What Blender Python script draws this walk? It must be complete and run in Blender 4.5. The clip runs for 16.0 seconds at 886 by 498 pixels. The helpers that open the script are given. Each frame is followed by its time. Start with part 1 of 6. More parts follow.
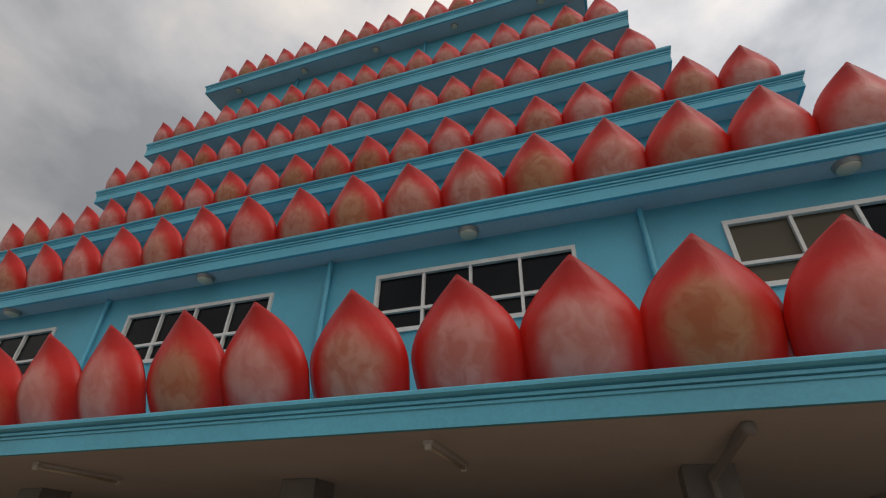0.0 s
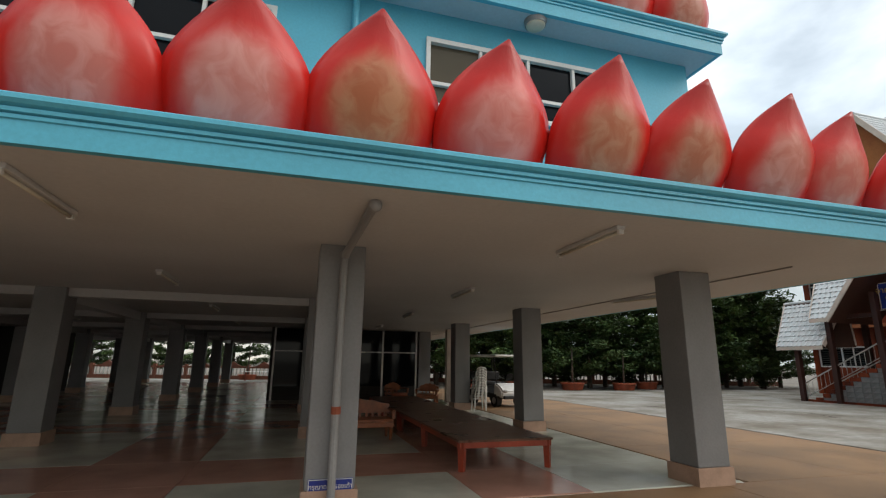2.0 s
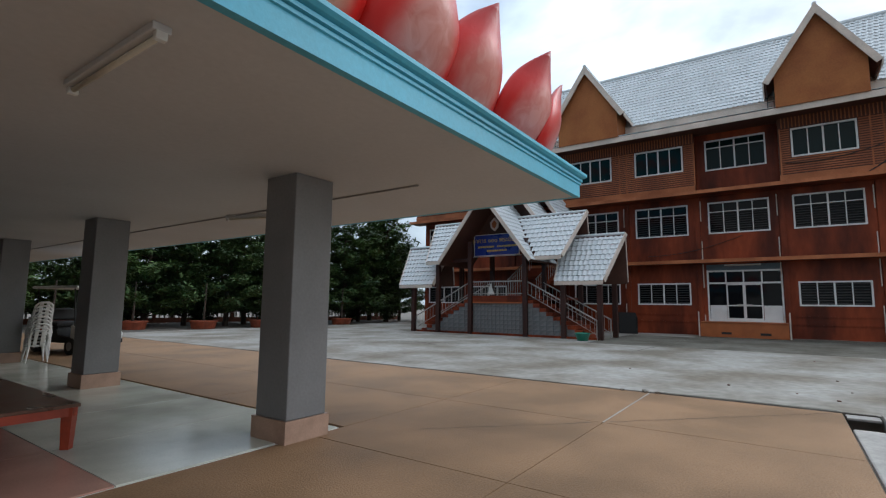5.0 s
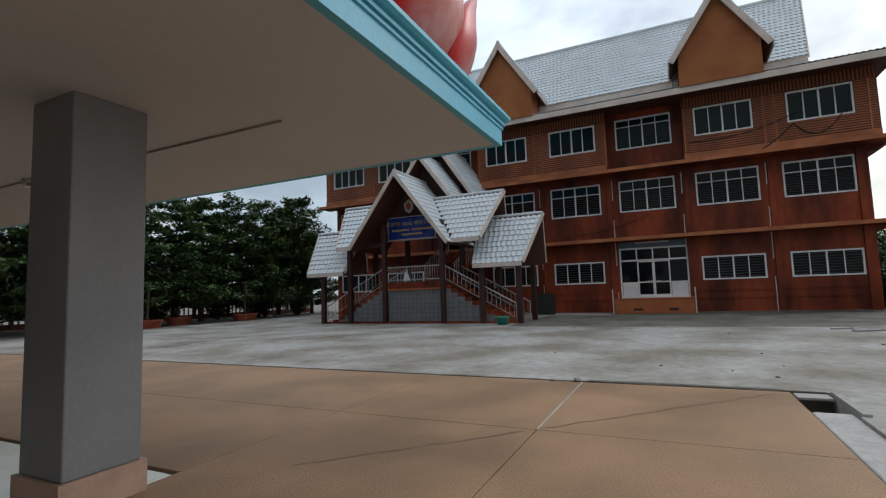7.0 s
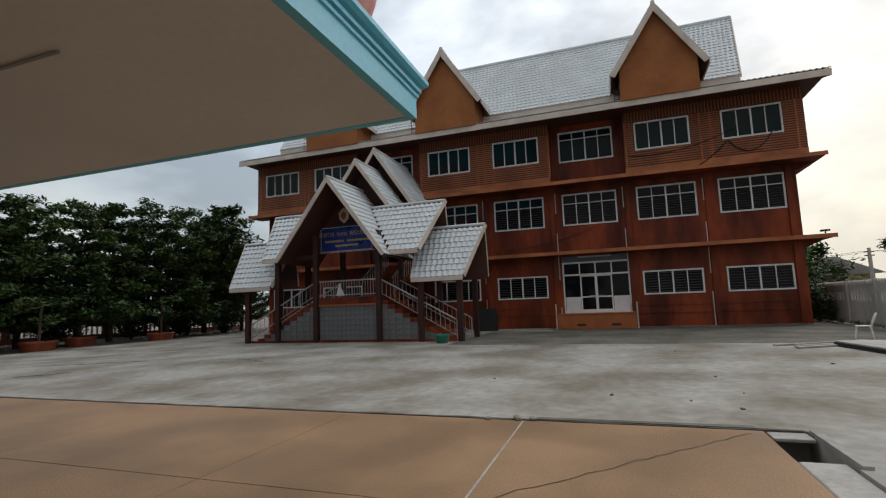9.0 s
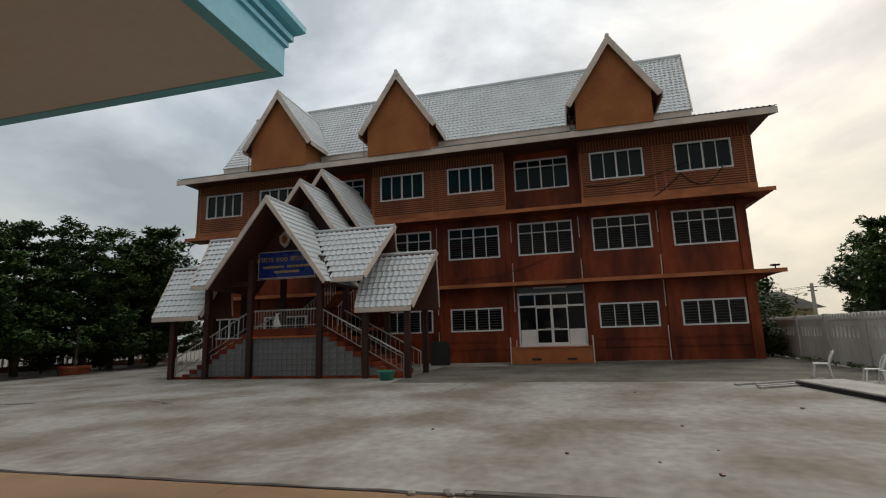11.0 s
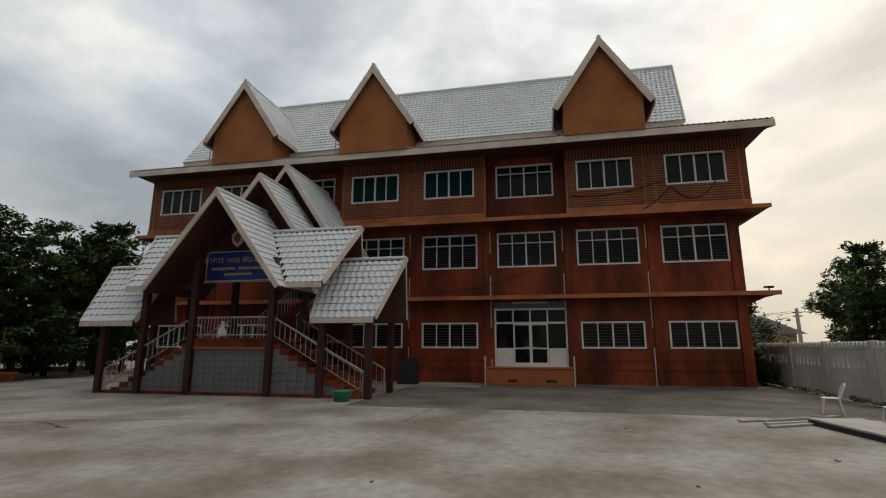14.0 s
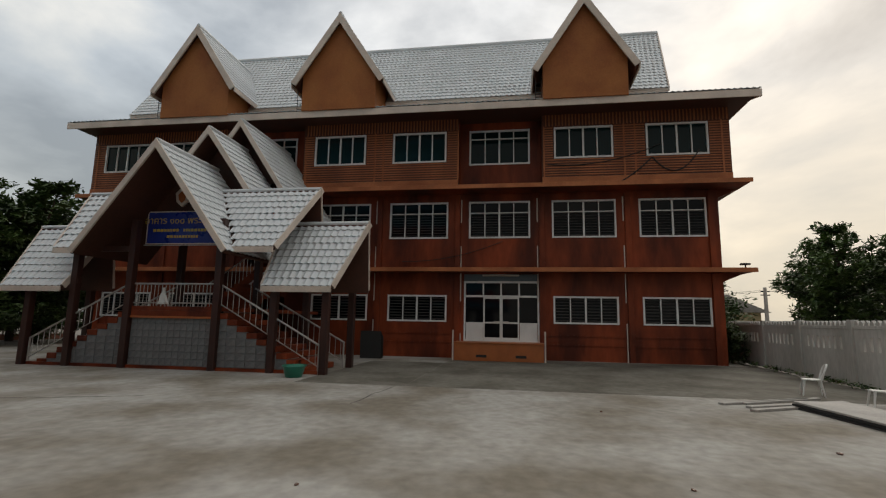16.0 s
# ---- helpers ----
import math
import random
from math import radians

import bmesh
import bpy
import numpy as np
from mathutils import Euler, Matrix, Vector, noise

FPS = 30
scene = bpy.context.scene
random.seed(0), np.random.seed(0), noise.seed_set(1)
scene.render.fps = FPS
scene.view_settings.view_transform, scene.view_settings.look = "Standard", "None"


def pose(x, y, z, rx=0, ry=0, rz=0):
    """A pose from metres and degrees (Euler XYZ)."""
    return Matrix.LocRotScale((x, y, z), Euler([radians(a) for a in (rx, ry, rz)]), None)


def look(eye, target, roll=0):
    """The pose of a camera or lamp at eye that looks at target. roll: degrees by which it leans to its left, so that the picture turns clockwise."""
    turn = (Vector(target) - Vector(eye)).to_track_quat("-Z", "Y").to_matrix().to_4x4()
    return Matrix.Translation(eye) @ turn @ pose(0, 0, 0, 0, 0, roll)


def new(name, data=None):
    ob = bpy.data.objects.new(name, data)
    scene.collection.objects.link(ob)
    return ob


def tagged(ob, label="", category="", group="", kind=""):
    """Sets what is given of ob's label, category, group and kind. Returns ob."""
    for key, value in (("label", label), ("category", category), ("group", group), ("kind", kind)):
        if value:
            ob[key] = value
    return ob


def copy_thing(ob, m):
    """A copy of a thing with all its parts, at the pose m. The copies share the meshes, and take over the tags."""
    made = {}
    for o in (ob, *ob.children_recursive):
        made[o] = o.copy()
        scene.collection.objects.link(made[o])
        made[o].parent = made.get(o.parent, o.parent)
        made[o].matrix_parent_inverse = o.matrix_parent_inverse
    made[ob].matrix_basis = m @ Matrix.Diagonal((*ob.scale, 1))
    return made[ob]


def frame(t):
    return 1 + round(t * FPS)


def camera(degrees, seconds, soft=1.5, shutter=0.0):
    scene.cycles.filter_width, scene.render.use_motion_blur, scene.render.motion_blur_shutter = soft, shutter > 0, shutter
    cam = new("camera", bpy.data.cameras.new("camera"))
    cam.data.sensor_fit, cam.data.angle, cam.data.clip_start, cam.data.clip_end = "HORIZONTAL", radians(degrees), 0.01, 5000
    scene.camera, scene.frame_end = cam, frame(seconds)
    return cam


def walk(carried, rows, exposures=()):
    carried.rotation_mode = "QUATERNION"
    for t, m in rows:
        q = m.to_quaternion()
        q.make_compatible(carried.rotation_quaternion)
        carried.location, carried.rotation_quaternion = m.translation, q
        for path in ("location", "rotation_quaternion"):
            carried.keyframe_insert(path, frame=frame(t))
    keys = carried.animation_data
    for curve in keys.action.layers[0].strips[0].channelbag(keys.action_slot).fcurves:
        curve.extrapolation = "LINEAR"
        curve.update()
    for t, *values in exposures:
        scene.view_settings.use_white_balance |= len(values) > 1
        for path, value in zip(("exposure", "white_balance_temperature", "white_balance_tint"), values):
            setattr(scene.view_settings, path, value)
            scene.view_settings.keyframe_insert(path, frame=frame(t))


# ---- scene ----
cam = camera(84.6, 16.0, soft=1.2)
PATH = [
    (0, (-0.162, -0.147, 1.902), (-0.708, 1.427, 3.009), 1.3),
    (0.5, (-0.157, -0.109, 1.856), (-0.667, 1.579, 2.799), 0.7),
    (1, (-0.085, 0.136, 1.774), (-0.433, 1.938, 2.57), 0.2),
    (1.5, (-0.049, 0.339, 1.705), (0.043, 2.236, 2.33), -0.4),
    (2, (0.301, 0.383, 1.59), (0.845, 2.253, 2.043), 0.7),
    (2.5, (0.651, 0.494, 1.511), (1.517, 2.267, 1.832), 1.7),
    (3, (1.006, 0.715, 1.462), (2.109, 2.369, 1.672), 2.7),
    (3.5, (1.337, 0.945, 1.399), (2.638, 2.452, 1.586), 2.7),
    (4, (1.712, 1.239, 1.366), (3.142, 2.624, 1.554), 1.9),
    (4.5, (1.902, 1.54, 1.422), (3.446, 2.797, 1.615), 1.3),
    (5, (2.199, 1.789, 1.493), (3.827, 2.928, 1.718), 0.6),
    (7.3, (3.9, 2.45, 1.426), (5.715, 3.275, 1.587), -2.1),
    (7.5, (4.015, 2.468, 1.451), (5.84, 3.272, 1.606), -2.2),
    (8, (4.371, 2.57, 1.482), (6.216, 3.325, 1.639), -2.4),
    (8.5, (4.756, 2.595, 1.485), (6.618, 3.305, 1.662), -2.4),
    (9, (5.11, 2.612, 1.487), (6.988, 3.263, 1.711), -2.1),
    (9.5, (5.463, 2.608, 1.518), (7.358, 3.186, 1.788), -2.1),
    (9.7, (5.572, 2.597, 1.524), (7.471, 3.152, 1.816), -2.1),
    (12, (7.107, 2.628, 1.602), (9.022, 3.092, 1.944), -1.5),
    (12.5, (7.391, 2.674, 1.603), (9.307, 3.122, 1.959), -1.1),
    (13, (7.715, 2.702, 1.623), (9.635, 3.114, 2.005), -0.3),
    (13.5, (8.049, 2.728, 1.648), (9.97, 3.128, 2.037), -0.1),
    (14, (8.362, 2.717, 1.664), (10.281, 3.122, 2.056), 0.1),
    (14.5, (8.708, 2.781, 1.661), (10.63, 3.179, 2.045), 0.1),
    (15, (9.044, 2.771, 1.654), (10.975, 3.158, 2.0), 0.2),
    (15.5, (9.365, 2.79, 1.671), (11.304, 3.179, 1.968), 0.8),
    (16, (9.689, 2.739, 1.654), (11.645, 3.041, 1.943), 1.0),
]
walk(cam, [(t, look(eye, target, roll)) for t, eye, target, roll in PATH],
     [(0, -0.25, 6900, 14), (0.5, -0.1, 6800, 12), (1.0, 0.28, 6700, 9), (1.5, 0.58, 6700, 8), (2.0, 0.6, 6600, 8), (3.0, 0.58, 6100, 8), (5.0, 0.48, 5800, 8), (8.0, 0.15, 6200, 9), (9.5, 0.12, 6600, 10), (12.0, -0.1, 6900, 10), (16.0, -0.1, 7000, 11)])

# ---- world and sun ----
SUN_DIR = Vector((0.75, -0.5, 0.62)).normalized()
world = bpy.data.worlds.new("sky")
scene.world = world
world.use_nodes = True
wn, wl = world.node_tree.nodes, world.node_tree.links
wn.clear()
w_out, w_bg = wn.new("ShaderNodeOutputWorld"), wn.new("ShaderNodeBackground")
sky = wn.new("ShaderNodeTexSky")
sky.sky_type, sky.sun_disc = "NISHITA", False
sky.sun_elevation, sky.sun_rotation = math.asin(SUN_DIR.z), math.atan2(SUN_DIR.x, SUN_DIR.y)
sky.air_density, sky.dust_density = 1.0, 3.0
coord = wn.new("ShaderNodeTexCoord")
stretch = wn.new("ShaderNodeMapping")
stretch.inputs["Scale"].default_value = (1.0, 1.0, 1.9)
clouds = wn.new("ShaderNodeTexNoise")
clouds.inputs["Scale"].default_value, clouds.inputs["Detail"].default_value = 2.0, 8.0
clouds.inputs["Roughness"].default_value, clouds.inputs["Distortion"].default_value = 0.53, 0.25
ramp = wn.new("ShaderNodeValToRGB")
ramp.color_ramp.elements[0].position, ramp.color_ramp.elements[0].color = 0.36, (6.2, 6.7, 7.3, 1)
ramp.color_ramp.elements[1].position, ramp.color_ramp.elements[1].color = 0.63, (13.4, 13.2, 12.7, 1)
mid = ramp.color_ramp.elements.new(0.5)
mid.color = (9.6, 10.1, 10.6, 1)
cover = wn.new("ShaderNodeMix")
cover.data_type = "RGBA"
cover.inputs["Factor"].default_value = 0.93
wl.new(coord.outputs["Generated"], stretch.inputs["Vector"])
wl.new(stretch.outputs["Vector"], clouds.inputs["Vector"])
wl.new(clouds.outputs["Fac"], ramp.inputs["Fac"])
wl.new(sky.outputs["Color"], cover.inputs["A"])
wl.new(ramp.outputs["Color"], cover.inputs["B"])
east = wn.new("ShaderNodeVectorMath")
east.operation = "DOT_PRODUCT"
east.inputs[1].default_value = (0.66, 0.05, 0.75)
glow = wn.new("ShaderNodeMapRange")
glow.inputs["From Min"].default_value, glow.inputs["From Max"].default_value = -0.3, 1.0
glow.inputs["To Min"].default_value, glow.inputs["To Max"].default_value = 0.40, 1.06
brighter = wn.new("ShaderNodeVectorMath")
brighter.operation = "SCALE"
wl.new(coord.outputs["Generated"], east.inputs[0])
wl.new(east.outputs["Value"], glow.inputs["Value"])
wl.new(cover.outputs["Result"], brighter.inputs[0])
wl.new(glow.outputs["Result"], brighter.inputs["Scale"])
low = wn.new("ShaderNodeSeparateXYZ")
haze = wn.new("ShaderNodeMapRange")
haze.inputs["From Min"].default_value, haze.inputs["From Max"].default_value = 0.0, 0.4
haze.inputs["To Min"].default_value, haze.inputs["To Max"].default_value = 1.0, 0.0
warm = wn.new("ShaderNodeMix")
warm.data_type, warm.blend_type = "RGBA", "MULTIPLY"
warm.inputs["B"].default_value = (1.05, 0.99, 0.86, 1)
wl.new(coord.outputs["Generated"], low.inputs["Vector"])
wl.new(low.outputs["Z"], haze.inputs["Value"])
wl.new(haze.outputs["Result"], warm.inputs["Factor"])
wl.new(brighter.outputs["Vector"], warm.inputs["A"])
last_sky = warm.outputs["Result"]
for toward, start, shade in (((0.60, 0.78, 0.17), 0.76, (0.64, 0.70, 0.76, 1)), ((0.85, -0.50, 0.16), 0.80, (0.80, 0.78, 0.75, 1))):
    side = wn.new("ShaderNodeVectorMath")
    side.operation = "DOT_PRODUCT"
    side.inputs[1].default_value = toward
    wl.new(coord.outputs["Generated"], side.inputs[0])
    ragged = wn.new("ShaderNodeMath")
    ragged.operation = "MULTIPLY_ADD"
    ragged.inputs[1].default_value, ragged.inputs[2].default_value = -0.30, 0.15
    wl.new(clouds.outputs["Fac"], ragged.inputs[0])
    total = wn.new("ShaderNodeMath")
    wl.new(side.outputs["Value"], total.inputs[0])
    wl.new(ragged.outputs["Value"], total.inputs[1])
    veil = wn.new("ShaderNodeMapRange")
    veil.inputs["From Min"].default_value, veil.inputs["From Max"].default_value = start, 0.97
    wl.new(total.outputs["Value"], veil.inputs["Value"])
    grey = wn.new("ShaderNodeMix")
    grey.data_type, grey.blend_type = "RGBA", "MULTIPLY"
    grey.inputs["B"].default_value = shade
    wl.new(veil.outputs["Result"], grey.inputs["Factor"])
    wl.new(last_sky, grey.inputs["A"])
    last_sky = grey.outputs["Result"]
wl.new(last_sky, w_bg.inputs["Color"])
w_bg.inputs["Strength"].default_value = 0.1
wl.new(w_bg.outputs["Background"], w_out.inputs["Surface"])
sun = new("sun", bpy.data.lights.new("sun", "SUN"))
sun.data.energy, sun.data.angle, sun.data.color = 0.6, radians(25), (1.0, 0.94, 0.86)
sun.matrix_world = look(SUN_DIR * 50, (0, 0, 0))


# ---- materials ----
def material(name, base, rough=0.6, vary=0.18, scale=1.5, fine=22.0, bump=0.15, metal=0.0, tint=None, streak=False, island=0.0, spec=0.5):
    """Procedural paint, wood or stone: a broad and a fine variation, and a fine relief."""
    m = bpy.data.materials.new(name)
    m.use_nodes = True
    n, l = m.node_tree.nodes, m.node_tree.links
    p = n["Principled BSDF"]
    tc = n.new("ShaderNodeTexCoord")
    mp = n.new("ShaderNodeMapping")
    mp.inputs["Scale"].default_value = (1, 1, 0.3) if streak else (1, 1, 1)
    l.new(tc.outputs["Object"], mp.inputs["Vector"])
    big, small = n.new("ShaderNodeTexNoise"), n.new("ShaderNodeTexNoise")
    big.inputs["Scale"].default_value, big.inputs["Detail"].default_value = scale, 5
    small.inputs["Scale"].default_value, small.inputs["Detail"].default_value = fine, 4
    l.new(mp.outputs["Vector"], big.inputs["Vector"])
    l.new(mp.outputs["Vector"], small.inputs["Vector"])
    r1 = n.new("ShaderNodeValToRGB")
    t = tint or [c * (1 - 1.6 * vary) for c in base]
    r1.color_ramp.elements[0].position, r1.color_ramp.elements[0].color = 0.36, (*t, 1)
    r1.color_ramp.elements[1].position, r1.color_ramp.elements[1].color = 0.62, (*base, 1)
    l.new(big.outputs["Fac"], r1.inputs["Fac"])
    r2 = n.new("ShaderNodeMapRange")
    r2.inputs["From Min"].default_value, r2.inputs["From Max"].default_value = 0.3, 0.7
    r2.inputs["To Min"].default_value, r2.inputs["To Max"].default_value = 1 - vary * 0.7, 1 + vary * 0.4
    l.new(small.outputs["Fac"], r2.inputs["Value"])
    mul = n.new("ShaderNodeVectorMath")
    mul.operation = "SCALE"
    l.new(r1.outputs["Color"], mul.inputs[0])
    l.new(r2.outputs["Result"], mul.inputs["Scale"])
    last = mul.outputs["Vector"]
    if island:
        geo, oi = n.new("ShaderNodeNewGeometry"), n.new("ShaderNodeObjectInfo")
        add = n.new("ShaderNodeMath")
        add.operation = "ADD"
        l.new(geo.outputs["Random Per Island"], add.inputs[0])
        l.new(oi.outputs["Random"], add.inputs[1])
        mr = n.new("ShaderNodeMapRange")
        mr.inputs["From Max"].default_value = 2.0
        mr.inputs["To Min"].default_value, mr.inputs["To Max"].default_value = 1 - island, 1 + island
        l.new(add.outputs["Value"], mr.inputs["Value"])
        m2 = n.new("ShaderNodeVectorMath")
        m2.operation = "SCALE"
        l.new(last, m2.inputs[0])
        l.new(mr.outputs["Result"], m2.inputs["Scale"])
        last = m2.outputs["Vector"]
    l.new(last, p.inputs["Base Color"])
    rr = n.new("ShaderNodeMapRange")
    rr.inputs["To Min"].default_value, rr.inputs["To Max"].default_value = max(rough - 0.12, 0.03), min(rough + 0.12, 1)
    l.new(big.outputs["Fac"], rr.inputs["Value"])
    l.new(rr.outputs["Result"], p.inputs["Roughness"])
    p.inputs["Metallic"].default_value = metal
    p.inputs["Specular IOR Level"].default_value = spec
    if bump:
        b = n.new("ShaderNodeBump")
        b.inputs["Strength"].default_value, b.inputs["Distance"].default_value = bump, 0.02
        l.new(small.outputs["Fac"], b.inputs["Height"])
        l.new(b.outputs["Normal"], p.inputs["Normal"])
    return m


def glass_material(name, base, rough=0.06):
    m = bpy.data.materials.new(name)
    m.use_nodes = True
    p = m.node_tree.nodes["Principled BSDF"]
    p.inputs["Base Color"].default_value = (*base, 1)
    p.inputs["Roughness"].default_value = rough
    p.inputs["IOR"].default_value = 1.5
    p.inputs["Specular IOR Level"].default_value = 0.16
    return m


def petal_material():
    """Sprayed petal: red rim and point, fading into a pale or tan belly with brushed smudges."""
    m = bpy.data.materials.new("petal_paint")
    m.use_nodes = True
    n, l = m.node_tree.nodes, m.node_tree.links
    p = n["Principled BSDF"]
    uv, oi = n.new("ShaderNodeUVMap"), n.new("ShaderNodeObjectInfo")
    sep = n.new("ShaderNodeSeparateXYZ")
    l.new(uv.outputs["UV"], sep.inputs["Vector"])

    def calc(op, a, b=None, c=None):
        k = n.new("ShaderNodeMath")
        k.operation = op
        for i, v in enumerate((a, b, c)):
            if v is None:
                continue
            if isinstance(v, (int, float)):
                k.inputs[i].default_value = v
            else:
                l.new(v, k.inputs[i])
        return k.outputs["Value"]

    du = calc("MULTIPLY", calc("SUBTRACT", sep.outputs["X"], 0.5), 2.0)
    dv = calc("MULTIPLY", calc("SUBTRACT", sep.outputs["Y"], 0.30), 1.7)
    dist = calc("SQRT", calc("ADD", calc("MULTIPLY", du, du), calc("MULTIPLY", dv, dv)))
    off = n.new("ShaderNodeCombineXYZ")
    l.new(calc("MULTIPLY", oi.outputs["Random"], 57.0), off.inputs["Z"])
    l.new(calc("MULTIPLY", sep.outputs["X"], 5.0), off.inputs["X"])
    l.new(calc("MULTIPLY", sep.outputs["Y"], 3.0), off.inputs["Y"])
    nz = n.new("ShaderNodeTexNoise")
    nz.inputs["Scale"].default_value, nz.inputs["Detail"].default_value = 0.8, 3
    l.new(off.outputs["Vector"], nz.inputs["Vector"])
    dist2 = calc("ADD", dist, calc("MULTIPLY", calc("SUBTRACT", nz.outputs["Fac"], 0.5), 0.45))
    fade = n.new("ShaderNodeMapRange")
    fade.interpolation_type = "SMOOTHSTEP"
    fade.inputs["From Min"].default_value, fade.inputs["From Max"].default_value = 0.34, 0.84
    l.new(dist2, fade.inputs["Value"])
    belly = n.new("ShaderNodeValToRGB")
    e = belly.color_ramp.elements
    e[0].position, e[0].color = 0.0, (0.62, 0.19, 0.16, 1)
    e[1].position, e[1].color = 1.0, (0.64, 0.15, 0.12, 1)
    for pos, col in ((0.22, (0.66, 0.24, 0.21, 1)), (0.40, (0.44, 0.135, 0.06, 1)), (0.55, (0.60, 0.20, 0.16, 1)), (0.66, (0.38, 0.11, 0.045, 1)), (0.74, (0.64, 0.19, 0.155, 1)), (0.85, (0.68, 0.27, 0.245, 1))):
        k = e.new(pos)
        k.color = col
    l.new(oi.outputs["Random"], belly.inputs["Fac"])
    smear = n.new("ShaderNodeTexNoise")
    smear.inputs["Scale"].default_value, smear.inputs["Detail"].default_value = 1.5, 5.0
    smear.inputs["Distortion"].default_value = 0.8
    stretch2 = n.new("ShaderNodeMapping")
    stretch2.inputs["Scale"].default_value = (0.8, 1.25, 1)
    l.new(off.outputs["Vector"], stretch2.inputs["Vector"])
    l.new(stretch2.outputs["Vector"], smear.inputs["Vector"])
    rag = n.new("ShaderNodeMapRange")
    rag.inputs["From Min"].default_value, rag.inputs["From Max"].default_value = 0.40, 0.60
    rag.inputs["To Max"].default_value = 0.62
    l.new(smear.outputs["Fac"], rag.inputs["Value"])
    mixa, mixb = n.new("ShaderNodeMix"), n.new("ShaderNodeMix")
    for k in (mixa, mixb):
        k.data_type = "RGBA"
    l.new(rag.outputs["Result"], mixa.inputs["Factor"])
    l.new(belly.outputs["Color"], mixa.inputs["A"])
    dry = n.new("ShaderNodeValToRGB")
    e = dry.color_ramp.elements
    e[0].position, e[0].color = 0.0, (0.74, 0.34, 0.31, 1)
    e[1].position, e[1].color = 1.0, (0.74, 0.31, 0.28, 1)
    for pos, col in ((0.28, (0.76, 0.40, 0.37, 1)), (0.40, (0.55, 0.28, 0.15, 1)), (0.55, (0.74, 0.37, 0.33, 1)), (0.66, (0.50, 0.23, 0.12, 1)), (0.76, (0.76, 0.38, 0.34, 1))):
        k = e.new(pos)
        k.color = col
    l.new(oi.outputs["Random"], dry.inputs["Fac"])
    l.new(dry.outputs["Color"], mixa.inputs["B"])
    l.new(fade.outputs["Result"], mixb.inputs["Factor"])
    l.new(mixa.outputs["Result"], mixb.inputs["A"])
    rim = n.new("ShaderNodeMix")
    rim.data_type = "RGBA"
    rim.inputs["A"].default_value, rim.inputs["B"].default_value = (0.60, 0.014, 0.009, 1), (0.36, 0.008, 0.006, 1)
    tip = n.new("ShaderNodeMapRange")
    tip.inputs["From Min"].default_value, tip.inputs["From Max"].default_value = 0.66, 0.98
    l.new(sep.outputs["Y"], tip.inputs["Value"])
    l.new(tip.outputs["Result"], rim.inputs["Factor"])
    l.new(rim.outputs["Result"], mixb.inputs["B"])
    l.new(mixb.outputs["Result"], p.inputs["Base Color"])
    p.inputs["Roughness"].default_value = 0.34
    p.inputs["Specular IOR Level"].default_value = 0.4
    b = n.new("ShaderNodeBump")
    b.inputs["Strength"].default_value, b.inputs["Distance"].default_value = 0.2, 0.03
    l.new(smear.outputs["Fac"], b.inputs["Height"])
    l.new(b.outputs["Normal"], p.inputs["Normal"])
    return m


M_BLUE = material("blue_wall_paint", (0.10, 0.46, 0.63), 0.5, 0.10, 0.7, 30, 0.08)
M_SOFFIT = material("soffit_plaster", (0.535, 0.535, 0.54), 0.75, 0.06, 0.5, 18, 0.06)
M_SOFFIT2 = material("pale_blue_soffit", (0.46, 0.55, 0.63), 0.7, 0.08, 0.6, 18, 0.05)
M_GREY = material("grey_column_paint", (0.225, 0.225, 0.232), 0.5, 0.10, 1.2, 30, 0.10)
M_PINKSTONE = material("pink_stone_plinth", (0.46, 0.30, 0.22), 0.45, 0.15, 4, 60, 0.05)
M_PETAL = petal_material()
M_PETALBACK = material("petal_back_paint", (0.70, 0.46, 0.43), 0.5, 0.15, 2.0, 14, 0.1, tint=(0.60, 0.26, 0.23))
M_WHITE = material("white_frame_paint", (0.74, 0.74, 0.73), 0.45, 0.08, 2, 30, 0.03)
M_GLASS = glass_material("dark_window_glass", (0.005, 0.006, 0.008), 0.05)
M_TEALGLASS = glass_material("green_tinted_glass", (0.006, 0.017, 0.018), 0.05)
M_BROWNGLASS = glass_material("brown_blind_behind_glass", (0.10, 0.085, 0.06), 0.08)
M_LOUVRE = material("grey_louvre", (0.045, 0.043, 0.042), 0.5, 0.12, 3, 20, 0.0)
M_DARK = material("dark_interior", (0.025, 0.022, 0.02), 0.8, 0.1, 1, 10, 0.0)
M_RED = material("red_brown_wall_paint", (0.265, 0.052, 0.018), 0.5, 0.3, 0.75, 5, 0.12, tint=(0.075, 0.016, 0.008), streak=True, spec=0.2)
M_BAY = material("orange_brown_board", (0.46, 0.165, 0.07), 0.5, 0.18, 0.8, 14, 0.12, tint=(0.30, 0.10, 0.042), spec=0.2)
# bay board colour darkened to paint in the shade between the slats
M_BAYSHADE = material("shadowed_backing_board", (0.12, 0.036, 0.016), 0.6, 0.2, 0.8, 14, 0.12)
M_GABLE = material("ochre_gable_paint", (0.36, 0.135, 0.045), 0.6, 0.14, 0.7, 14, 0.1, tint=(0.27, 0.09, 0.03), spec=0.2)
M_BEIGE = material("beige_fascia_paint", (0.68, 0.58, 0.50), 0.55, 0.12, 1.3, 20, 0.08)
M_TILE = material("white_roof_tile", (0.64, 0.675, 0.695), 0.4, 0.08, 0.9, 14, 0.06, island=0.04)
M_POST = material("dark_stained_post", (0.048, 0.015, 0.010), 0.45, 0.22, 2, 14, 0.15, streak=True)
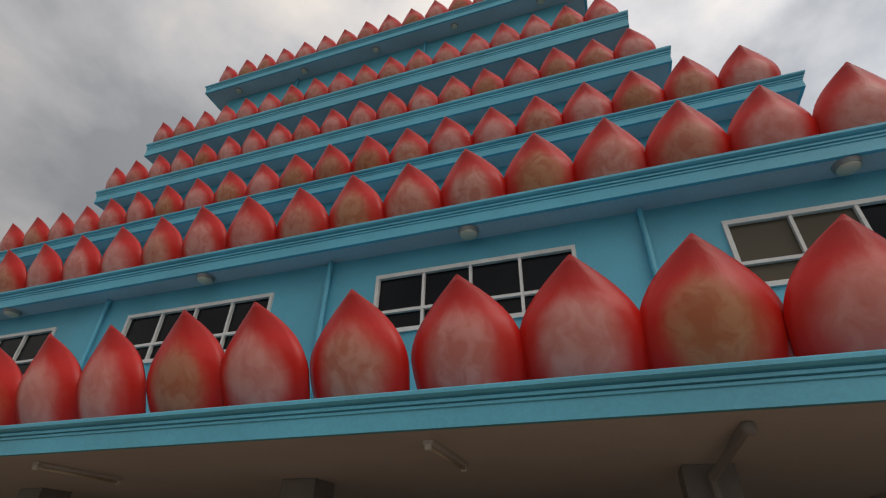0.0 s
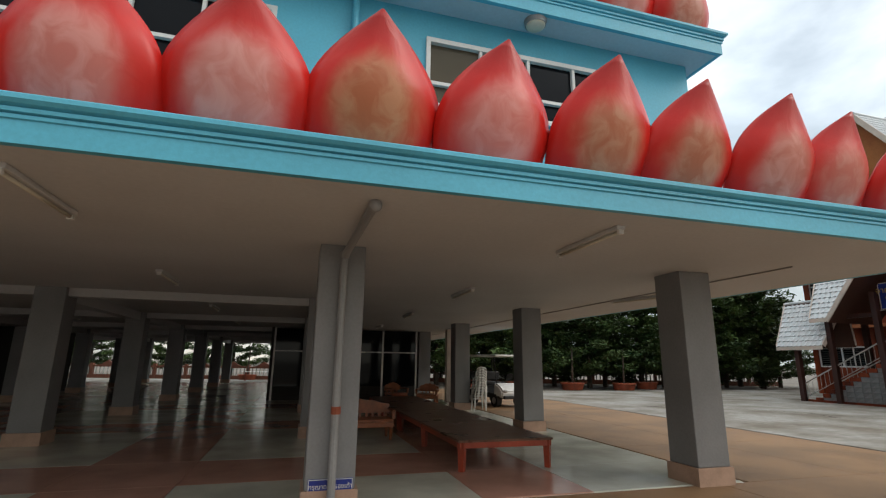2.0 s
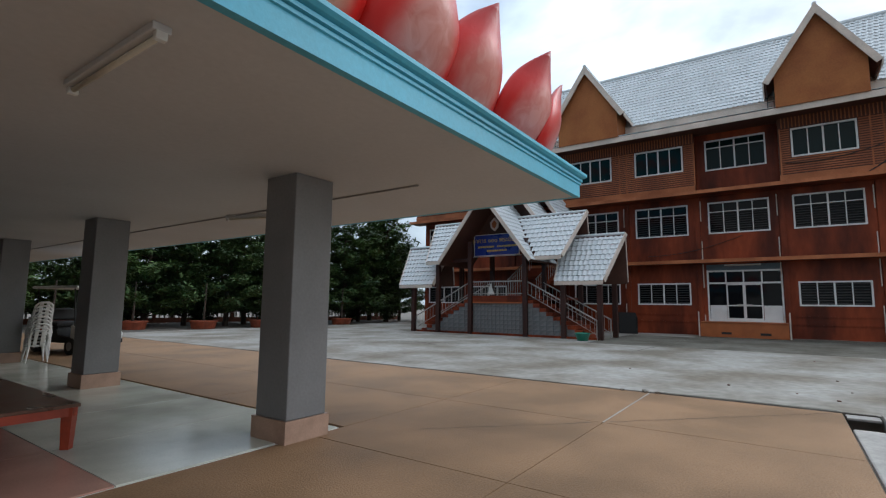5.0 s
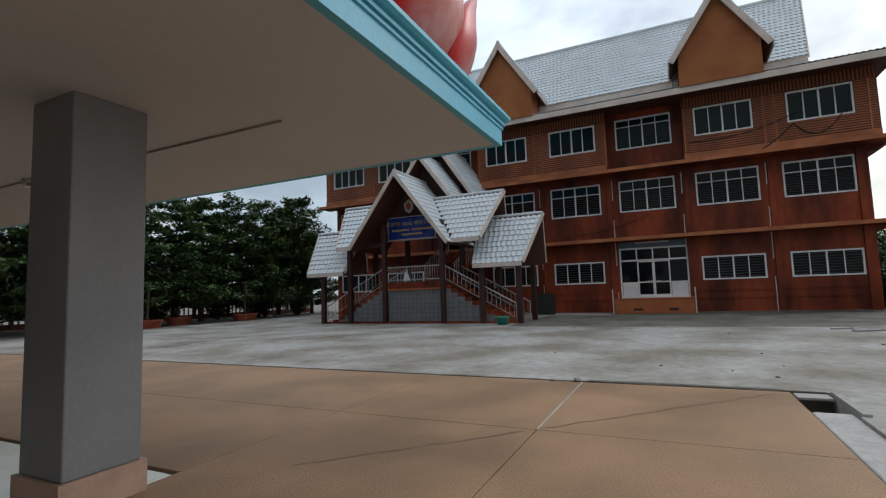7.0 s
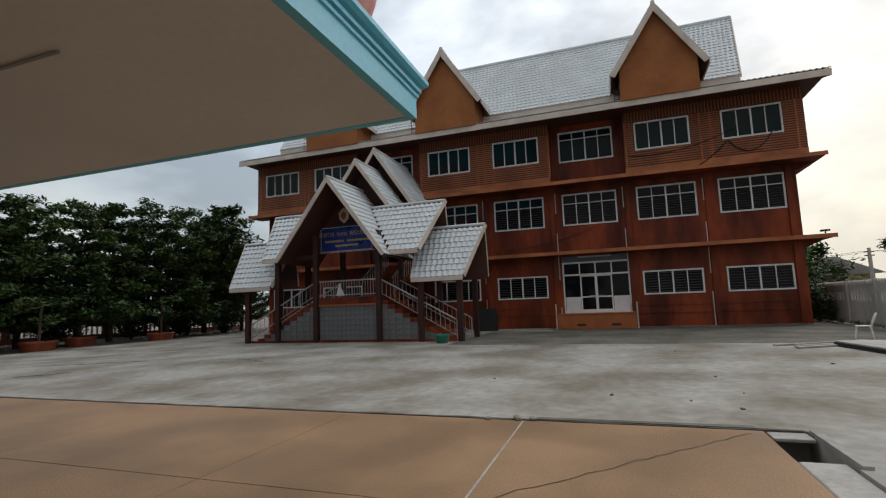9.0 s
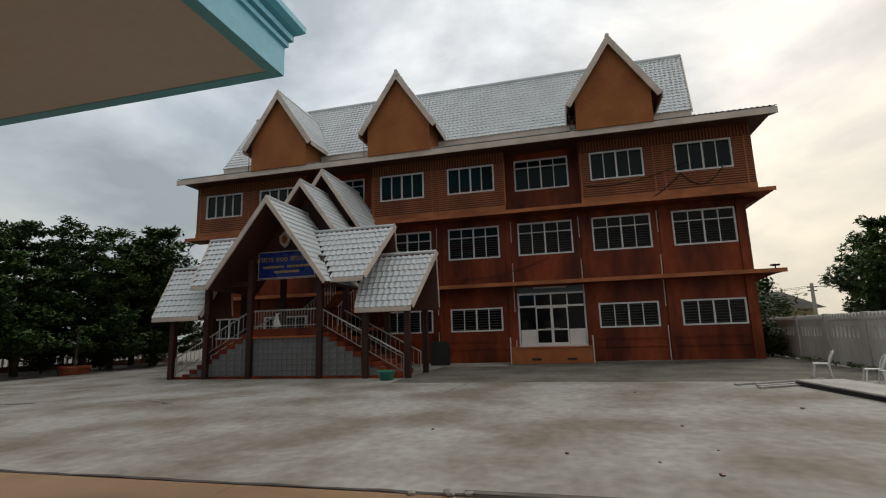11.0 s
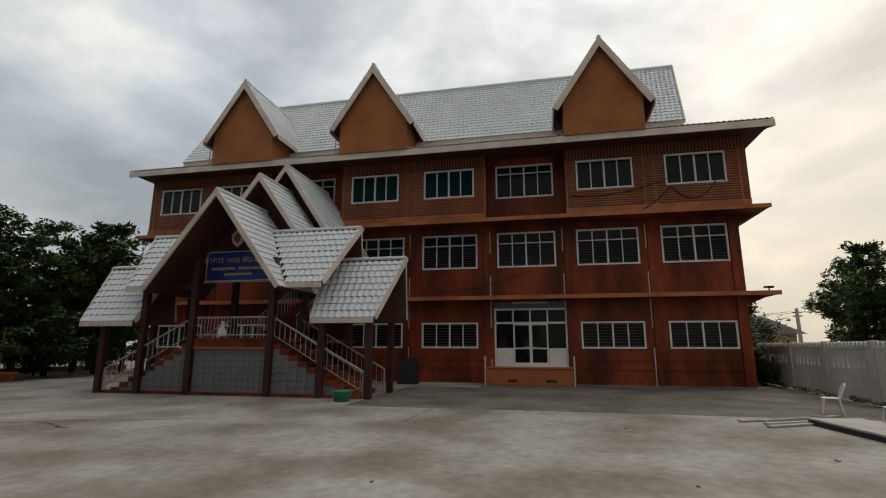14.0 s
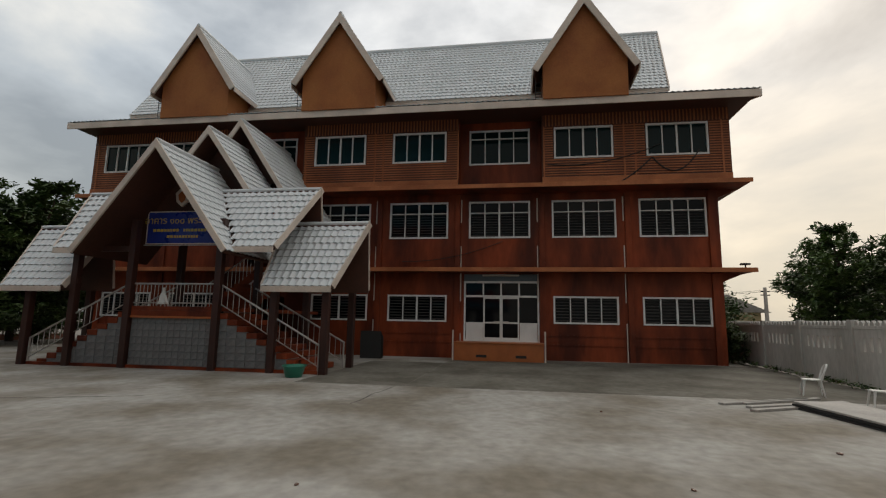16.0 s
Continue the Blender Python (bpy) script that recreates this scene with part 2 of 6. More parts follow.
M_STEEL = material("galvanised_rail", (0.50, 0.48, 0.46), 0.4, 0.12, 4, 40, 0.05, metal=0.6)
M_BLOCK = material("grey_vent_block", (0.165, 0.168, 0.17), 0.7, 0.2, 3, 30, 0.2, island=0.12)
M_ORANGE = material("orange_step_tile", (0.40, 0.115, 0.03), 0.45, 0.12, 2, 30, 0.06)
M_WHITECON = material("pale_concrete", (0.385, 0.372, 0.342), 0.8, 0.26, 0.5, 5.0, 0.2, tint=(0.215, 0.19, 0.152), spec=0.12)
M_OLDCON = material("old_grey_concrete", (0.205, 0.195, 0.165), 0.8, 0.3, 0.6, 5, 0.25, tint=(0.115, 0.105, 0.085), spec=0.12)
M_TAN = material("tan_washed_concrete", (0.35, 0.212, 0.115), 0.6, 0.3, 0.7, 55, 0.35, tint=(0.23, 0.14, 0.074), spec=0.25)
M_EARTH = material("dusty_ground", (0.20, 0.175, 0.145), 0.85, 0.25, 0.3, 6, 0.3)
M_JOINT = material("joint_filler", (0.07, 0.06, 0.05), 0.9, 0.2, 3, 30, 0.1)
M_TERRA = material("pale_green_terrazzo", (0.66, 0.66, 0.57), 0.16, 0.12, 1.2, 90, 0.02)
M_TERRA2 = material("pink_terrazzo", (0.56, 0.31, 0.24), 0.16, 0.12, 1.2, 90, 0.02)
M_TABLE = material("dark_table_top", (0.15, 0.07, 0.042), 0.3, 0.2, 2, 20, 0.06)
M_TABLERED = material("red_stained_wood", (0.40, 0.06, 0.026), 0.35, 0.2, 2, 20, 0.06)
M_CARVED = material("carved_hardwood", (0.33, 0.10, 0.035), 0.35, 0.25, 3, 18, 0.2)
M_PLASTIC = material("white_plastic", (0.72, 0.72, 0.70), 0.4, 0.06, 3, 30, 0.02)
M_BLACK = material("black_rubber", (0.02, 0.02, 0.02), 0.7, 0.15, 5, 40, 0.1)
M_SIGN = material("blue_sign_enamel", (0.014, 0.035, 0.26), 0.3, 0.10, 3, 30, 0.0)
M_GOLD = material("gold_lettering", (0.62, 0.42, 0.08), 0.35, 0.10, 5, 40, 0.0)
M_LEAF = material("dark_foliage", (0.105, 0.165, 0.048), 0.6, 0.3, 0.7, 6, 0.0, tint=(0.034, 0.066, 0.022), island=0.45, spec=0.25)
M_LEAF2 = material("broad_leaves", (0.085, 0.14, 0.036), 0.5, 0.3, 0.7, 6, 0.0, tint=(0.03, 0.06, 0.018), island=0.4, spec=0.3)
M_BARK = material("bark", (0.10, 0.075, 0.055), 0.9, 0.3, 3, 20, 0.5)
M_TERRACOTTA = material("terracotta", (0.34, 0.075, 0.03), 0.65, 0.2, 3, 20, 0.1)
M_FENCE = material("brown_fence_paint", (0.20, 0.065, 0.035), 0.6, 0.2, 2, 20, 0.1)
M_WALLPAINT = material("whitewashed_wall", (0.56, 0.545, 0.51), 0.75, 0.2, 0.8, 12, 0.15, tint=(0.40, 0.385, 0.35), streak=True)
M_LAMP = material("fluorescent_tube_cover", (0.62, 0.58, 0.48), 0.4, 0.08, 3, 30, 0.0)
M_PIPE = material("grey_plastic_pipe", (0.28, 0.28, 0.285), 0.45, 0.08, 3, 30, 0.0)
M_BASIN = material("green_plastic", (0.02, 0.22, 0.15), 0.35, 0.1, 3, 30, 0.0)
M_BOARD = material("weathered_board", (0.42, 0.40, 0.37), 0.7, 0.2, 1, 16, 0.2)
M_TEAL = material("teal_roof_sheet", (0.05, 0.26, 0.20), 0.5, 0.12, 1, 12, 0.05)
M_YELLOW = material("cream_house_paint", (0.60, 0.50, 0.30), 0.7, 0.12, 1, 12, 0.05)


# ---- building blocks ----
def add_box(bm, x0, y0, z0, x1, y1, z1):
    m = Matrix.LocRotScale(((x0 + x1) / 2, (y0 + y1) / 2, (z0 + z1) / 2), None, (abs(x1 - x0), abs(y1 - y0), abs(z1 - z0)))
    return bmesh.ops.create_cube(bm, size=1, matrix=m)["verts"]


def box_mesh(x0, y0, z0, x1, y1, z1, bevel=0.0):
    bm = bmesh.new()
    add_box(bm, x0, y0, z0, x1, y1, z1)
    if bevel:
        bmesh.ops.bevel(bm, geom=bm.edges[:], offset=bevel, segments=2, affect="EDGES", profile=0.5)
    return bm


def add_tube(bm, a, b, r0, r1=None, seg=10):
    a, b = Vector(a), Vector(b)
    d = b - a
    m = Matrix.Translation((a + b) / 2) @ d.to_track_quat("Z", "Y").to_matrix().to_4x4()
    return bmesh.ops.create_cone(bm, cap_ends=True, segments=seg, radius1=r0, radius2=r0 if r1 is None else r1, depth=d.length, matrix=m)["verts"]


def tube_mesh(a, b, r0, r1=None, seg=10):
    bm = bmesh.new()
    add_tube(bm, a, b, r0, r1, seg)
    return bm


def finish(bm, name, mat, smooth=False):
    me = bpy.data.meshes.new(name)
    bmesh.ops.recalc_face_normals(bm, faces=bm.faces[:])
    bm.to_mesh(me)
    bm.free()
    me.materials.append(mat)
    if smooth:
        me.shade_smooth()
    return me


PLACE = Matrix.Identity(4)  # where the plan of a building is set down


def part(name, bm, mat, parent=None, label="", smooth=False):
    ob = new(name, finish(bm, name, mat, smooth))
    if parent is not None:
        ob.parent = parent
    else:
        ob.matrix_basis = PLACE
    if label:
        ob["label"] = label
    return ob


def piece(name, me, parent, m):
    ob = new(name, me)
    ob.parent = parent
    ob.matrix_local = m
    return ob


def thing(name, label, category, group="", kind="", at=(0, 0, 0)):
    ob = new(name)
    ob.empty_display_size = 0.2
    ob.matrix_basis = PLACE @ Matrix.Translation(at)
    return tagged(ob, label, category, group, kind)


def structure(name, bm, mat, label, category):
    return tagged(part(name, bm, mat), label, category, kind="structure")


def prism(bm, pts, axis, a, b):
    """An upright polygon drawn out along an axis from a to b; pts are the two other coordinates in x, y, z order."""
    def place(p, v):
        return (v, *p) if axis == "x" else (p[0], v, p[1]) if axis == "y" else (*p, v)
    lo = [bm.verts.new(place(p, a)) for p in pts]
    hi = [bm.verts.new(place(p, b)) for p in pts]
    bm.faces.new(lo)
    bm.faces.new(hi[::-1])
    for i in range(len(pts)):
        j = (i + 1) % len(pts)
        bm.faces.new((lo[i], lo[j], hi[j], hi[i]))


def wall_mesh(axis, at, thick, u0, u1, z0, z1, holes=()):
    """A wall with real openings: in the plane axis = at, its thickness in the positive direction."""
    us = sorted({u0, u1, *[h[0] for h in holes], *[h[1] for h in holes]})
    zs = sorted({z0, z1, *[h[2] for h in holes], *[h[3] for h in holes]})
    full = {}
    for i in range(len(us) - 1):
        for j in range(len(zs) - 1):
            u, z = (us[i] + us[i + 1]) / 2, (zs[j] + zs[j + 1]) / 2
            full[i, j] = not any(h[0] < u < h[1] and h[2] < z < h[3] for h in holes)
    bm = bmesh.new()
    made = {}

    def v(i, j, k):
        if (i, j, k) not in made:
            d = at + thick * k
            made[i, j, k] = bm.verts.new((d, us[i], zs[j]) if axis == "x" else (us[i], d, zs[j]))
        return made[i, j, k]

    for (i, j), on in full.items():
        if not on:
            continue
        for k in (0, 1):
            bm.faces.new((v(i, j, k), v(i + 1, j, k), v(i + 1, j + 1, k), v(i, j + 1, k)))
        for di, dj, e in ((-1, 0, ((0, 0), (0, 1))), (1, 0, ((1, 0), (1, 1))), (0, -1, ((0, 0), (1, 0))), (0, 1, ((0, 1), (1, 1)))):
            if not full.get((i + di, j + dj), False):
                (a, b), (c, d) = e
                bm.faces.new((v(i + a, j + b, 0), v(i + c, j + d, 0), v(i + c, j + d, 1), v(i + a, j + b, 1)))
    return bm


def window_in_x(name, at, y0, y1, z0, z1, columns, transom=0.0, louvre=False, glass=None, depth=0.10, frame_w=0.07):
    """A window in a wall that faces -x: frame, mullions, each pane, and louvres behind the panes."""
    top = thing(name, "white-framed window with dark panes" + (" and horizontal louvres" if louvre else ""), "window", kind="structure")
    bm = bmesh.new()
    f = frame_w
    for a, b, c, d in ((y0, y1, z0, z0 + f), (y0, y1, z1 - f, z1), (y0, y0 + f, z0 + f, z1 - f), (y1 - f, y1, z0 + f, z1 - f)):
        add_box(bm, at - 0.03, a, c, at + depth, b, d)
    part("window_frame", bm, M_WHITE, top)
    w = (y1 - y0 - 2 * f) / columns
    zt = z1 - f - transom
    if transom:
        part("transom_bar", box_mesh(at - 0.02, y0 + f, zt - 0.02, at + depth - 0.02, y1 - f, zt + 0.02), M_WHITE, top)
    for i in range(1, columns):
        y = y0 + f + w * i
        m = 0.035 if i * 2 == columns else 0.02
        part("mullion", box_mesh(at - 0.018, y - m, z0 + f, at + depth - 0.022, y + m, z1 - f), M_WHITE, top)
    for i in range(columns):
        for a, b in ((z0 + f, zt), (zt, z1 - f)) if transom else ((z0 + f, z1 - f),):
            part("pane", box_mesh(at + 0.05, y0 + f + w * i, a, at + 0.058, y0 + f + w * (i + 1), b), glass or M_GLASS, top)
    if louvre:
        bm = bmesh.new()
        top_z = (zt if transom else z1 - f)
        k = int((top_z - z0 - f) / 0.11)
        for j in range(k):
            z = z0 + f + 0.05 + j * (top_z - z0 - f) / k
            prism(bm, [(at + 0.0, z - 0.012), (at + 0.045, z + 0.022), (at + 0.045, z + 0.03), (at + 0.0, z - 0.004)], "y", y0 + f, y1 - f)
        tagged(part("louvre", bm, M_LOUVRE, top), kind="stuff")
    return top

# ---- ground ----
bm = bmesh.new()
gx, gy = (-700, -100, 9.8, 11.4, 100, 700), (-700, -100, 0.78, 1.18, 100, 700)
net = [[bm.verts.new((x, y, -0.06)) for y in gy] for x in gx]
for i in range(5):
    for j in range(5):
        if (i, j) != (2, 2):  # the drain is open
            bm.faces.new((net[i][j], net[i + 1][j], net[i + 1][j + 1], net[i][j + 1]))
structure("ground", bm, M_EARTH, "dusty bare ground that runs out to the horizon", "ground")
EDGE_X = 11.40
court = thing("pavement_court", "pale weathered concrete yard with stains and cracks", "concrete yard", kind="structure")
for a in ((EDGE_X + 0.03, 1.2, 60, 27.5), (EDGE_X + 0.03, -6.5, 60, 0.78), (10.2, -6.5, EDGE_X + 0.03, 0.78), (-40, -6.5, 10.2, 0.8), (EDGE_X + 0.03, 0.78, 60, 1.2)):
    part("concrete_slab", box_mesh(a[0], a[1], -0.4, a[2], a[3], 0), M_WHITECON, court)
part("apron_slab", box_mesh(22.0, -6.45, -0.1, 31.3, 5.55, 0.006, 0.004), M_OLDCON, court, "old darker concrete apron")
part("apron_slab", box_mesh(22.0, 5.57, -0.1, 31.3, 8.5, 0.005, 0.004), M_OLDCON, court, "old darker concrete apron")
part("concrete_slab", box_mesh(-60, 39.6, -0.4, EDGE_X, 52.5, -0.005), M_WHITECON, court)
# tan slabs, each a piece of the pavement, with open joints between them
tan = thing("pavement", "tan washed concrete paving cut by narrow joints", "pavement", kind="structure")
part("joint_bed", box_mesh(-40, 1.19, -0.4, EDGE_X, 30, -0.03), M_JOINT, tan)
xs = [-40, -17.2, -12.05, -6.9, -1.75, 3.37, 6.05, 8.70, EDGE_X - 0.02]
for i in range(len(xs) - 1):
    for y0, y1 in ((1.2, 3.80), (3.80, 6.28)):
        part("paving_slab", box_mesh(xs[i] + 0.005, y0 + 0.005, -0.1, xs[i + 1] - 0.005, y1 - 0.005, 0, 0.004), M_TAN, tan)
for y0, y1 in ((6.28, 9.3), (9.3, 14.7), (14.7, 20.1), (20.1, 30)):
    for x0, x1 in ((6.55, 8.70), (8.70, EDGE_X - 0.02)):
        part("paving_slab", box_mesh(x0 + 0.005, y0 + 0.005, -0.1, x1 - 0.005, y1 - 0.005, 0, 0.004), M_TAN, tan)
# drain beside the slabs
drain = thing("drain_channel", "open concrete drain channel with a broken cover", "drain", kind="structure")
bm = bmesh.new()
add_box(bm, 10.2, 0.70, -0.4, 11.38, 0.78, 0.03)
part("kerb", bm, M_WHITECON, drain, "rough concrete lip")
part("cover_plate", box_mesh(11.14, 0.80, -0.05, 11.4, 1.17, -0.012, 0.01), M_BOARD, drain, "grey concrete cover plate")
part("bed", box_mesh(9.8, 0.78, -0.55, 11.4, 1.18, -0.4), M_JOINT, drain)
for x in (11.45, 11.56):
    part("channel_slot", box_mesh(x - 0.012, 1.25, -0.01, x + 0.012, 3.75, 0.004), M_JOINT, drain, "narrow dark slot")
part("channel_strip", box_mesh(11.462, 1.25, -0.01, 11.548, 3.75, 0.007, 0.002), M_OLDCON, drain, "grey strip along the paving edge")
part("fill_slab", box_mesh(2.0, 0.8, -0.42, 10.45, 1.17, -0.03, 0.02), M_BOARD, drain, "crumbling mortar fill")
# shallow cracks and broken edges
rng = random.Random(5)


def crack(pts, w, name="crack"):
    bm = bmesh.new()
    prev = None
    for i, (x, y) in enumerate(pts):
        ww = w * rng.uniform(0.5, 1.2)
        d = Vector((pts[min(i + 1, len(pts) - 1)][0] - pts[max(i - 1, 0)][0], pts[min(i + 1, len(pts) - 1)][1] - pts[max(i - 1, 0)][1])).normalized()
        a = bm.verts.new((x - d.y * ww, y + d.x * ww, 0.004))
        b = bm.verts.new((x + d.y * ww, y - d.x * ww, 0.004))
        if prev:
            bm.faces.new((prev[0], prev[1], b, a))
        prev = (a, b)
    return tagged(part(name, bm, M_JOINT), "dark crack filled with dirt across the pale concrete", "crack", kind="structure")


def wander(x0, y0, x1, y1, n, amp):
    return [(x0 + (x1 - x0) * i / n + rng.uniform(-amp, amp), y0 + (y1 - y0) * i / n + rng.uniform(-amp, amp)) for i in range(n + 1)]


crack(wander(EDGE_X + 0.03, 0.8, EDGE_X + 0.03, 16, 60, 0.02), 0.035)
crack(wander(7.0, 5.45, 8.6, 3.92, 16, 0.025), 0.006, "hairline_crack")
crack(wander(8.78, 3.72, 11.25, 1.35, 24, 0.025), 0.006, "hairline_crack")
structure("joint_mortar", box_mesh(8.72, 3.79, -0.02, EDGE_X - 0.05, 3.81, 0.002), M_BOARD, "pale mortar line filling one paving joint", "joint")
crack(wander(13.5, 17.4, 14.5, 16.7, 10, 0.1), 0.10)
crack(wander(17.6, 13.8, 17.1, 12.5, 8, 0.06), 0.05)
crack(wander(17, 15.5, 19, 10.5, 14, 0.12), 0.03)
crack(wander(15.5, 20, 17.0, 17, 10, 0.1), 0.09)
crack(wander(19.2, 6.0, 28, 5.4, 20, 0.05), 0.015)
for x, y, s in ((EDGE_X, 3.87, 0.07), (EDGE_X + 0.02, 3.68, 0.05), (EDGE_X - 0.03, 4.25, 0.05), (15.2, 1.0, 0.03), (13.19, 2.76, 0.035), (17.1, -1.43, 0.04), (14.56, 4.93, 0.03), (12.45, 1.16, 0.035), (19.5, 1.2, 0.03), (12.9, 1.7, 0.02), (13.6, 0.9, 0.02)):
    bm = bmesh.new()
    bmesh.ops.create_icosphere(bm, subdivisions=1, radius=s)
    for v in bm.verts:
        v.co = Vector((v.co.x * 1.3, v.co.y, v.co.z * 0.55)) * rng.uniform(0.75, 1.2)
    ob = tagged(part("rubble", bm, M_WHITECON if s > 0.045 else M_TABLE), "small broken lump of concrete on the yard" if s > 0.045 else "dry brown leaf curled on the yard", "rubble" if s > 0.045 else "dry leaf")
    ob.location = (x, y, s * 0.35)
# apron in front of the brown building
structure("pavement_apron", box_mesh(28.9, -5.6, -0.3, 31.6, 24.4, 0.006), M_WHITECON, "narrow darker concrete apron along the wall foot", "concrete apron")

# ---- lotus building ----
XC, YC = -7.38, 22.65
COLS_X = [0.48 + 5.15 * k for k in range(-4, 2)]
COLS_Y = [6.2 + 5.4 * k for k in range(7)]
COLW = 0.54
H1 = 2.95
# edge of each canopy: front y, half width in x, underside z, top z
TIERS = [(3.94, 15.98, 2.95, 3.28), (5.70, 13.91, 6.45, 6.82), (7.78, 11.87, 9.90, 10.27), (9.32, 10.33, 13.43, 13.99), (9.90, 9.75, 16.27, 16.96), (10.70, 8.95, 20.95, 21.44)]
WALLS = [(6.20, 13.55), (8.3, 11.3), (9.9, 9.7), (10.9, 8.75), (11.47, 8.17)]


def canopy(i):
    y, hx, z0, z1 = TIERS[i]
    y1, x0, x1 = 2 * YC - y, XC - hx, XC + hx
    top = thing("canopy", "projecting blue concrete canopy slab with a moulded edge", "canopy", kind="structure")
    part("soffit_slab", box_mesh(x0 + 0.10, y + 0.10, z0, x1 - 0.10, y1 - 0.10, z1 - 0.05), M_SOFFIT if i == 0 else M_SOFFIT2, top, "pale plastered slab")
    # moulded fascia: plain band, two narrow beads and a rounded top bead
    h = z1 - z0
    prof = [(0.11, 0), (0.045, 0), (0.045, h * 0.50), (0.03, h * 0.52), (0.03, h * 0.60), (0.045, h * 0.62), (0.012, h * 0.64), (0.012, h * 0.73), (0.03, h * 0.75), (-0.01, h * 0.79), (-0.035, h * 0.86), (-0.035, h * 0.96), (-0.02, h), (0.11, h)]
    bm = bmesh.new()
    rings = []
    for sx, sy in ((-1, -1), (1, -1), (1, 1), (-1, 1)):
        cx, cy = (x0 if sx < 0 else x1), (y if sy < 0 else y1)
        rings.append([bm.verts.new((cx - sx * d, cy - sy * d, z0 + dz - 0.004)) for d, dz in prof])
    for a in range(4):
        r, s = rings[a], rings[(a + 1) % 4]
        for k in range(len(prof)):
            q = (k + 1) % len(prof)
            bm.faces.new((r[k], s[k], s[q], r[q]))
    part("moulded_fascia", bm, M_BLUE, top, "bright blue painted moulding")
    part("deck", box_mesh(x0 + 0.1, y + 0.1, z1 - 0.05, x1 - 0.1, y1 - 0.1, z1 - 0.01), M_BLUE, top)
    return top


for i in range(6):
    canopy(i)

# storey walls
WIN2 = [(-19.5, -16.2), (-14.2, -10.85), (-8.9, -5.54), (-3.52, -0.27), (1.71, 4.82)]
holes = [(a, b, 4.95, 6.02) for a, b in WIN2]
for i, (y, hx) in enumerate(WALLS):
    z0, z1 = TIERS[i][3] - 0.06, TIERS[i + 1][2]
    top = thing("wall_storey", "bright blue painted storey wall of the tiered building", "wall", kind="structure")
    part("south_wall", wall_mesh("y", y, 0.2, XC - hx, XC + hx, z0, z1, holes if i == 0 else ()), M_BLUE, top)
    part("north_wall", wall_mesh("y", 2 * YC - y - 0.2, 0.2, XC - hx, XC + hx, z0, z1), M_BLUE, top)
    part("east_wall", wall_mesh("x", XC + hx - 0.2, 0.2, y + 0.2, 2 * YC - y - 0.2, z0, z1), M_BLUE, top)
    part("west_wall", wall_mesh("x", XC - hx, 0.2, y + 0.2, 2 * YC - y - 0.2, z0, z1), M_BLUE, top)
structure("wall_crown", box_mesh(XC - 4, YC - 6, 21.4, XC + 4, YC + 6, 23.4), M_BLUE, "small blue roof house on the topmost deck", "roof house")
structure("floor_upper", box_mesh(XC - 13.1, 7.2, 3.3, XC + 13.1, 38, 3.34), M_DARK, "dark floor inside the upper storey", "floor")

# windows of the first storey wall
for n, (a, b) in enumerate(WIN2):
    top = thing("window_upper", "wide white-framed window of dark glass in the blue wall", "window", kind="structure")
    y = 6.2
    bm = bmesh.new()
    for c in ((a, 4.95, b, 5.02), (a, 5.95, b, 6.02), (a, 5.02, a + 0.06, 5.95), (b - 0.06, 5.02, b, 5.95)):
        add_box(bm, c[0], y - 0.04, c[1], c[2], y + 0.1, c[3])
    part("window_frame", bm, M_WHITE, top)
    part("transom_bar", box_mesh(a + 0.06, y - 0.03, 5.30, b - 0.06, y + 0.08, 5.35), M_WHITE, top)
    w = (b - a - 0.12) / 4
    for k in range(4):
        for z0, z1 in ((5.02, 5.30), (5.35, 5.95)):
            x0 = a + 0.06 + w * k
            part("pane", box_mesh(x0, y + 0.03, z0, x0 + w, y + 0.04, z1), M_BROWNGLASS if n == 4 and k < 2 else M_GLASS, top)
        if k:
            part("mullion", box_mesh(a + 0.06 + w * k - 0.022, y - 0.028, 5.02, a + 0.06 + w * k + 0.022, y + 0.078, 5.95), M_WHITE, top)

# lamps and pipes under the second canopy
bm = bmesh.new()
bmesh.ops.create_cone(bm, cap_ends=True, segments=28, radius1=0.15, radius2=0.17, depth=0.07, matrix=Matrix.Translation((0, 0, -0.035)))
lamp = thing("soffit_lamp", "round bulkhead lamp with an unlit milky cover under the blue canopy", "ceiling lamp", "soffit lamps")
part("rim", bm, M_PIPE, lamp)
bm = bmesh.new()
bmesh.ops.create_uvsphere(bm, u_segments=24, v_segments=10, radius=0.14, matrix=Matrix.Diagonal((1, 1, 0.4, 1)))
cover_ob = part("cover", bm, M_LAMP, lamp, "milky plastic cover", smooth=True)
cover_ob.location.z = -0.07
lamp.location = (-1.85, 5.94, TIERS[1][2])
for k in (-3, -2, -1, 1):
    copy_thing(lamp, pose(-1.85 + 5.13 * k, 5.94, TIERS[1][2]))
for k in range(-2, 3):
    copy_thing(lamp, pose(XC + 3.6 * k, 11.1, TIERS[5][2]))
for k in range(-4, 1):
    x = 0.72 + 5.15 * k
    tagged(part("downpipe", tube_mesh((x, 6.13, 3.3), (x, 6.13, 6.44), 0.045), M_BLUE), "slim blue painted rainwater pipe on the blue wall", "downpipe")
for x in (-11.5, -5.2):
    tagged(part("downpipe", tube_mesh((x, 11.39, 16.9), (x, 11.39, 20.95), 0.05), M_BLUE), "slim blue painted rainwater pipe on the blue wall", "downpipe")
tagged(part("vent_grille", box_mesh(-14.6, 11.40, 18.3, -13.0, 11.46, 19.0), M_DARK), "dark vent grille set in the blue top wall", "vent grille")

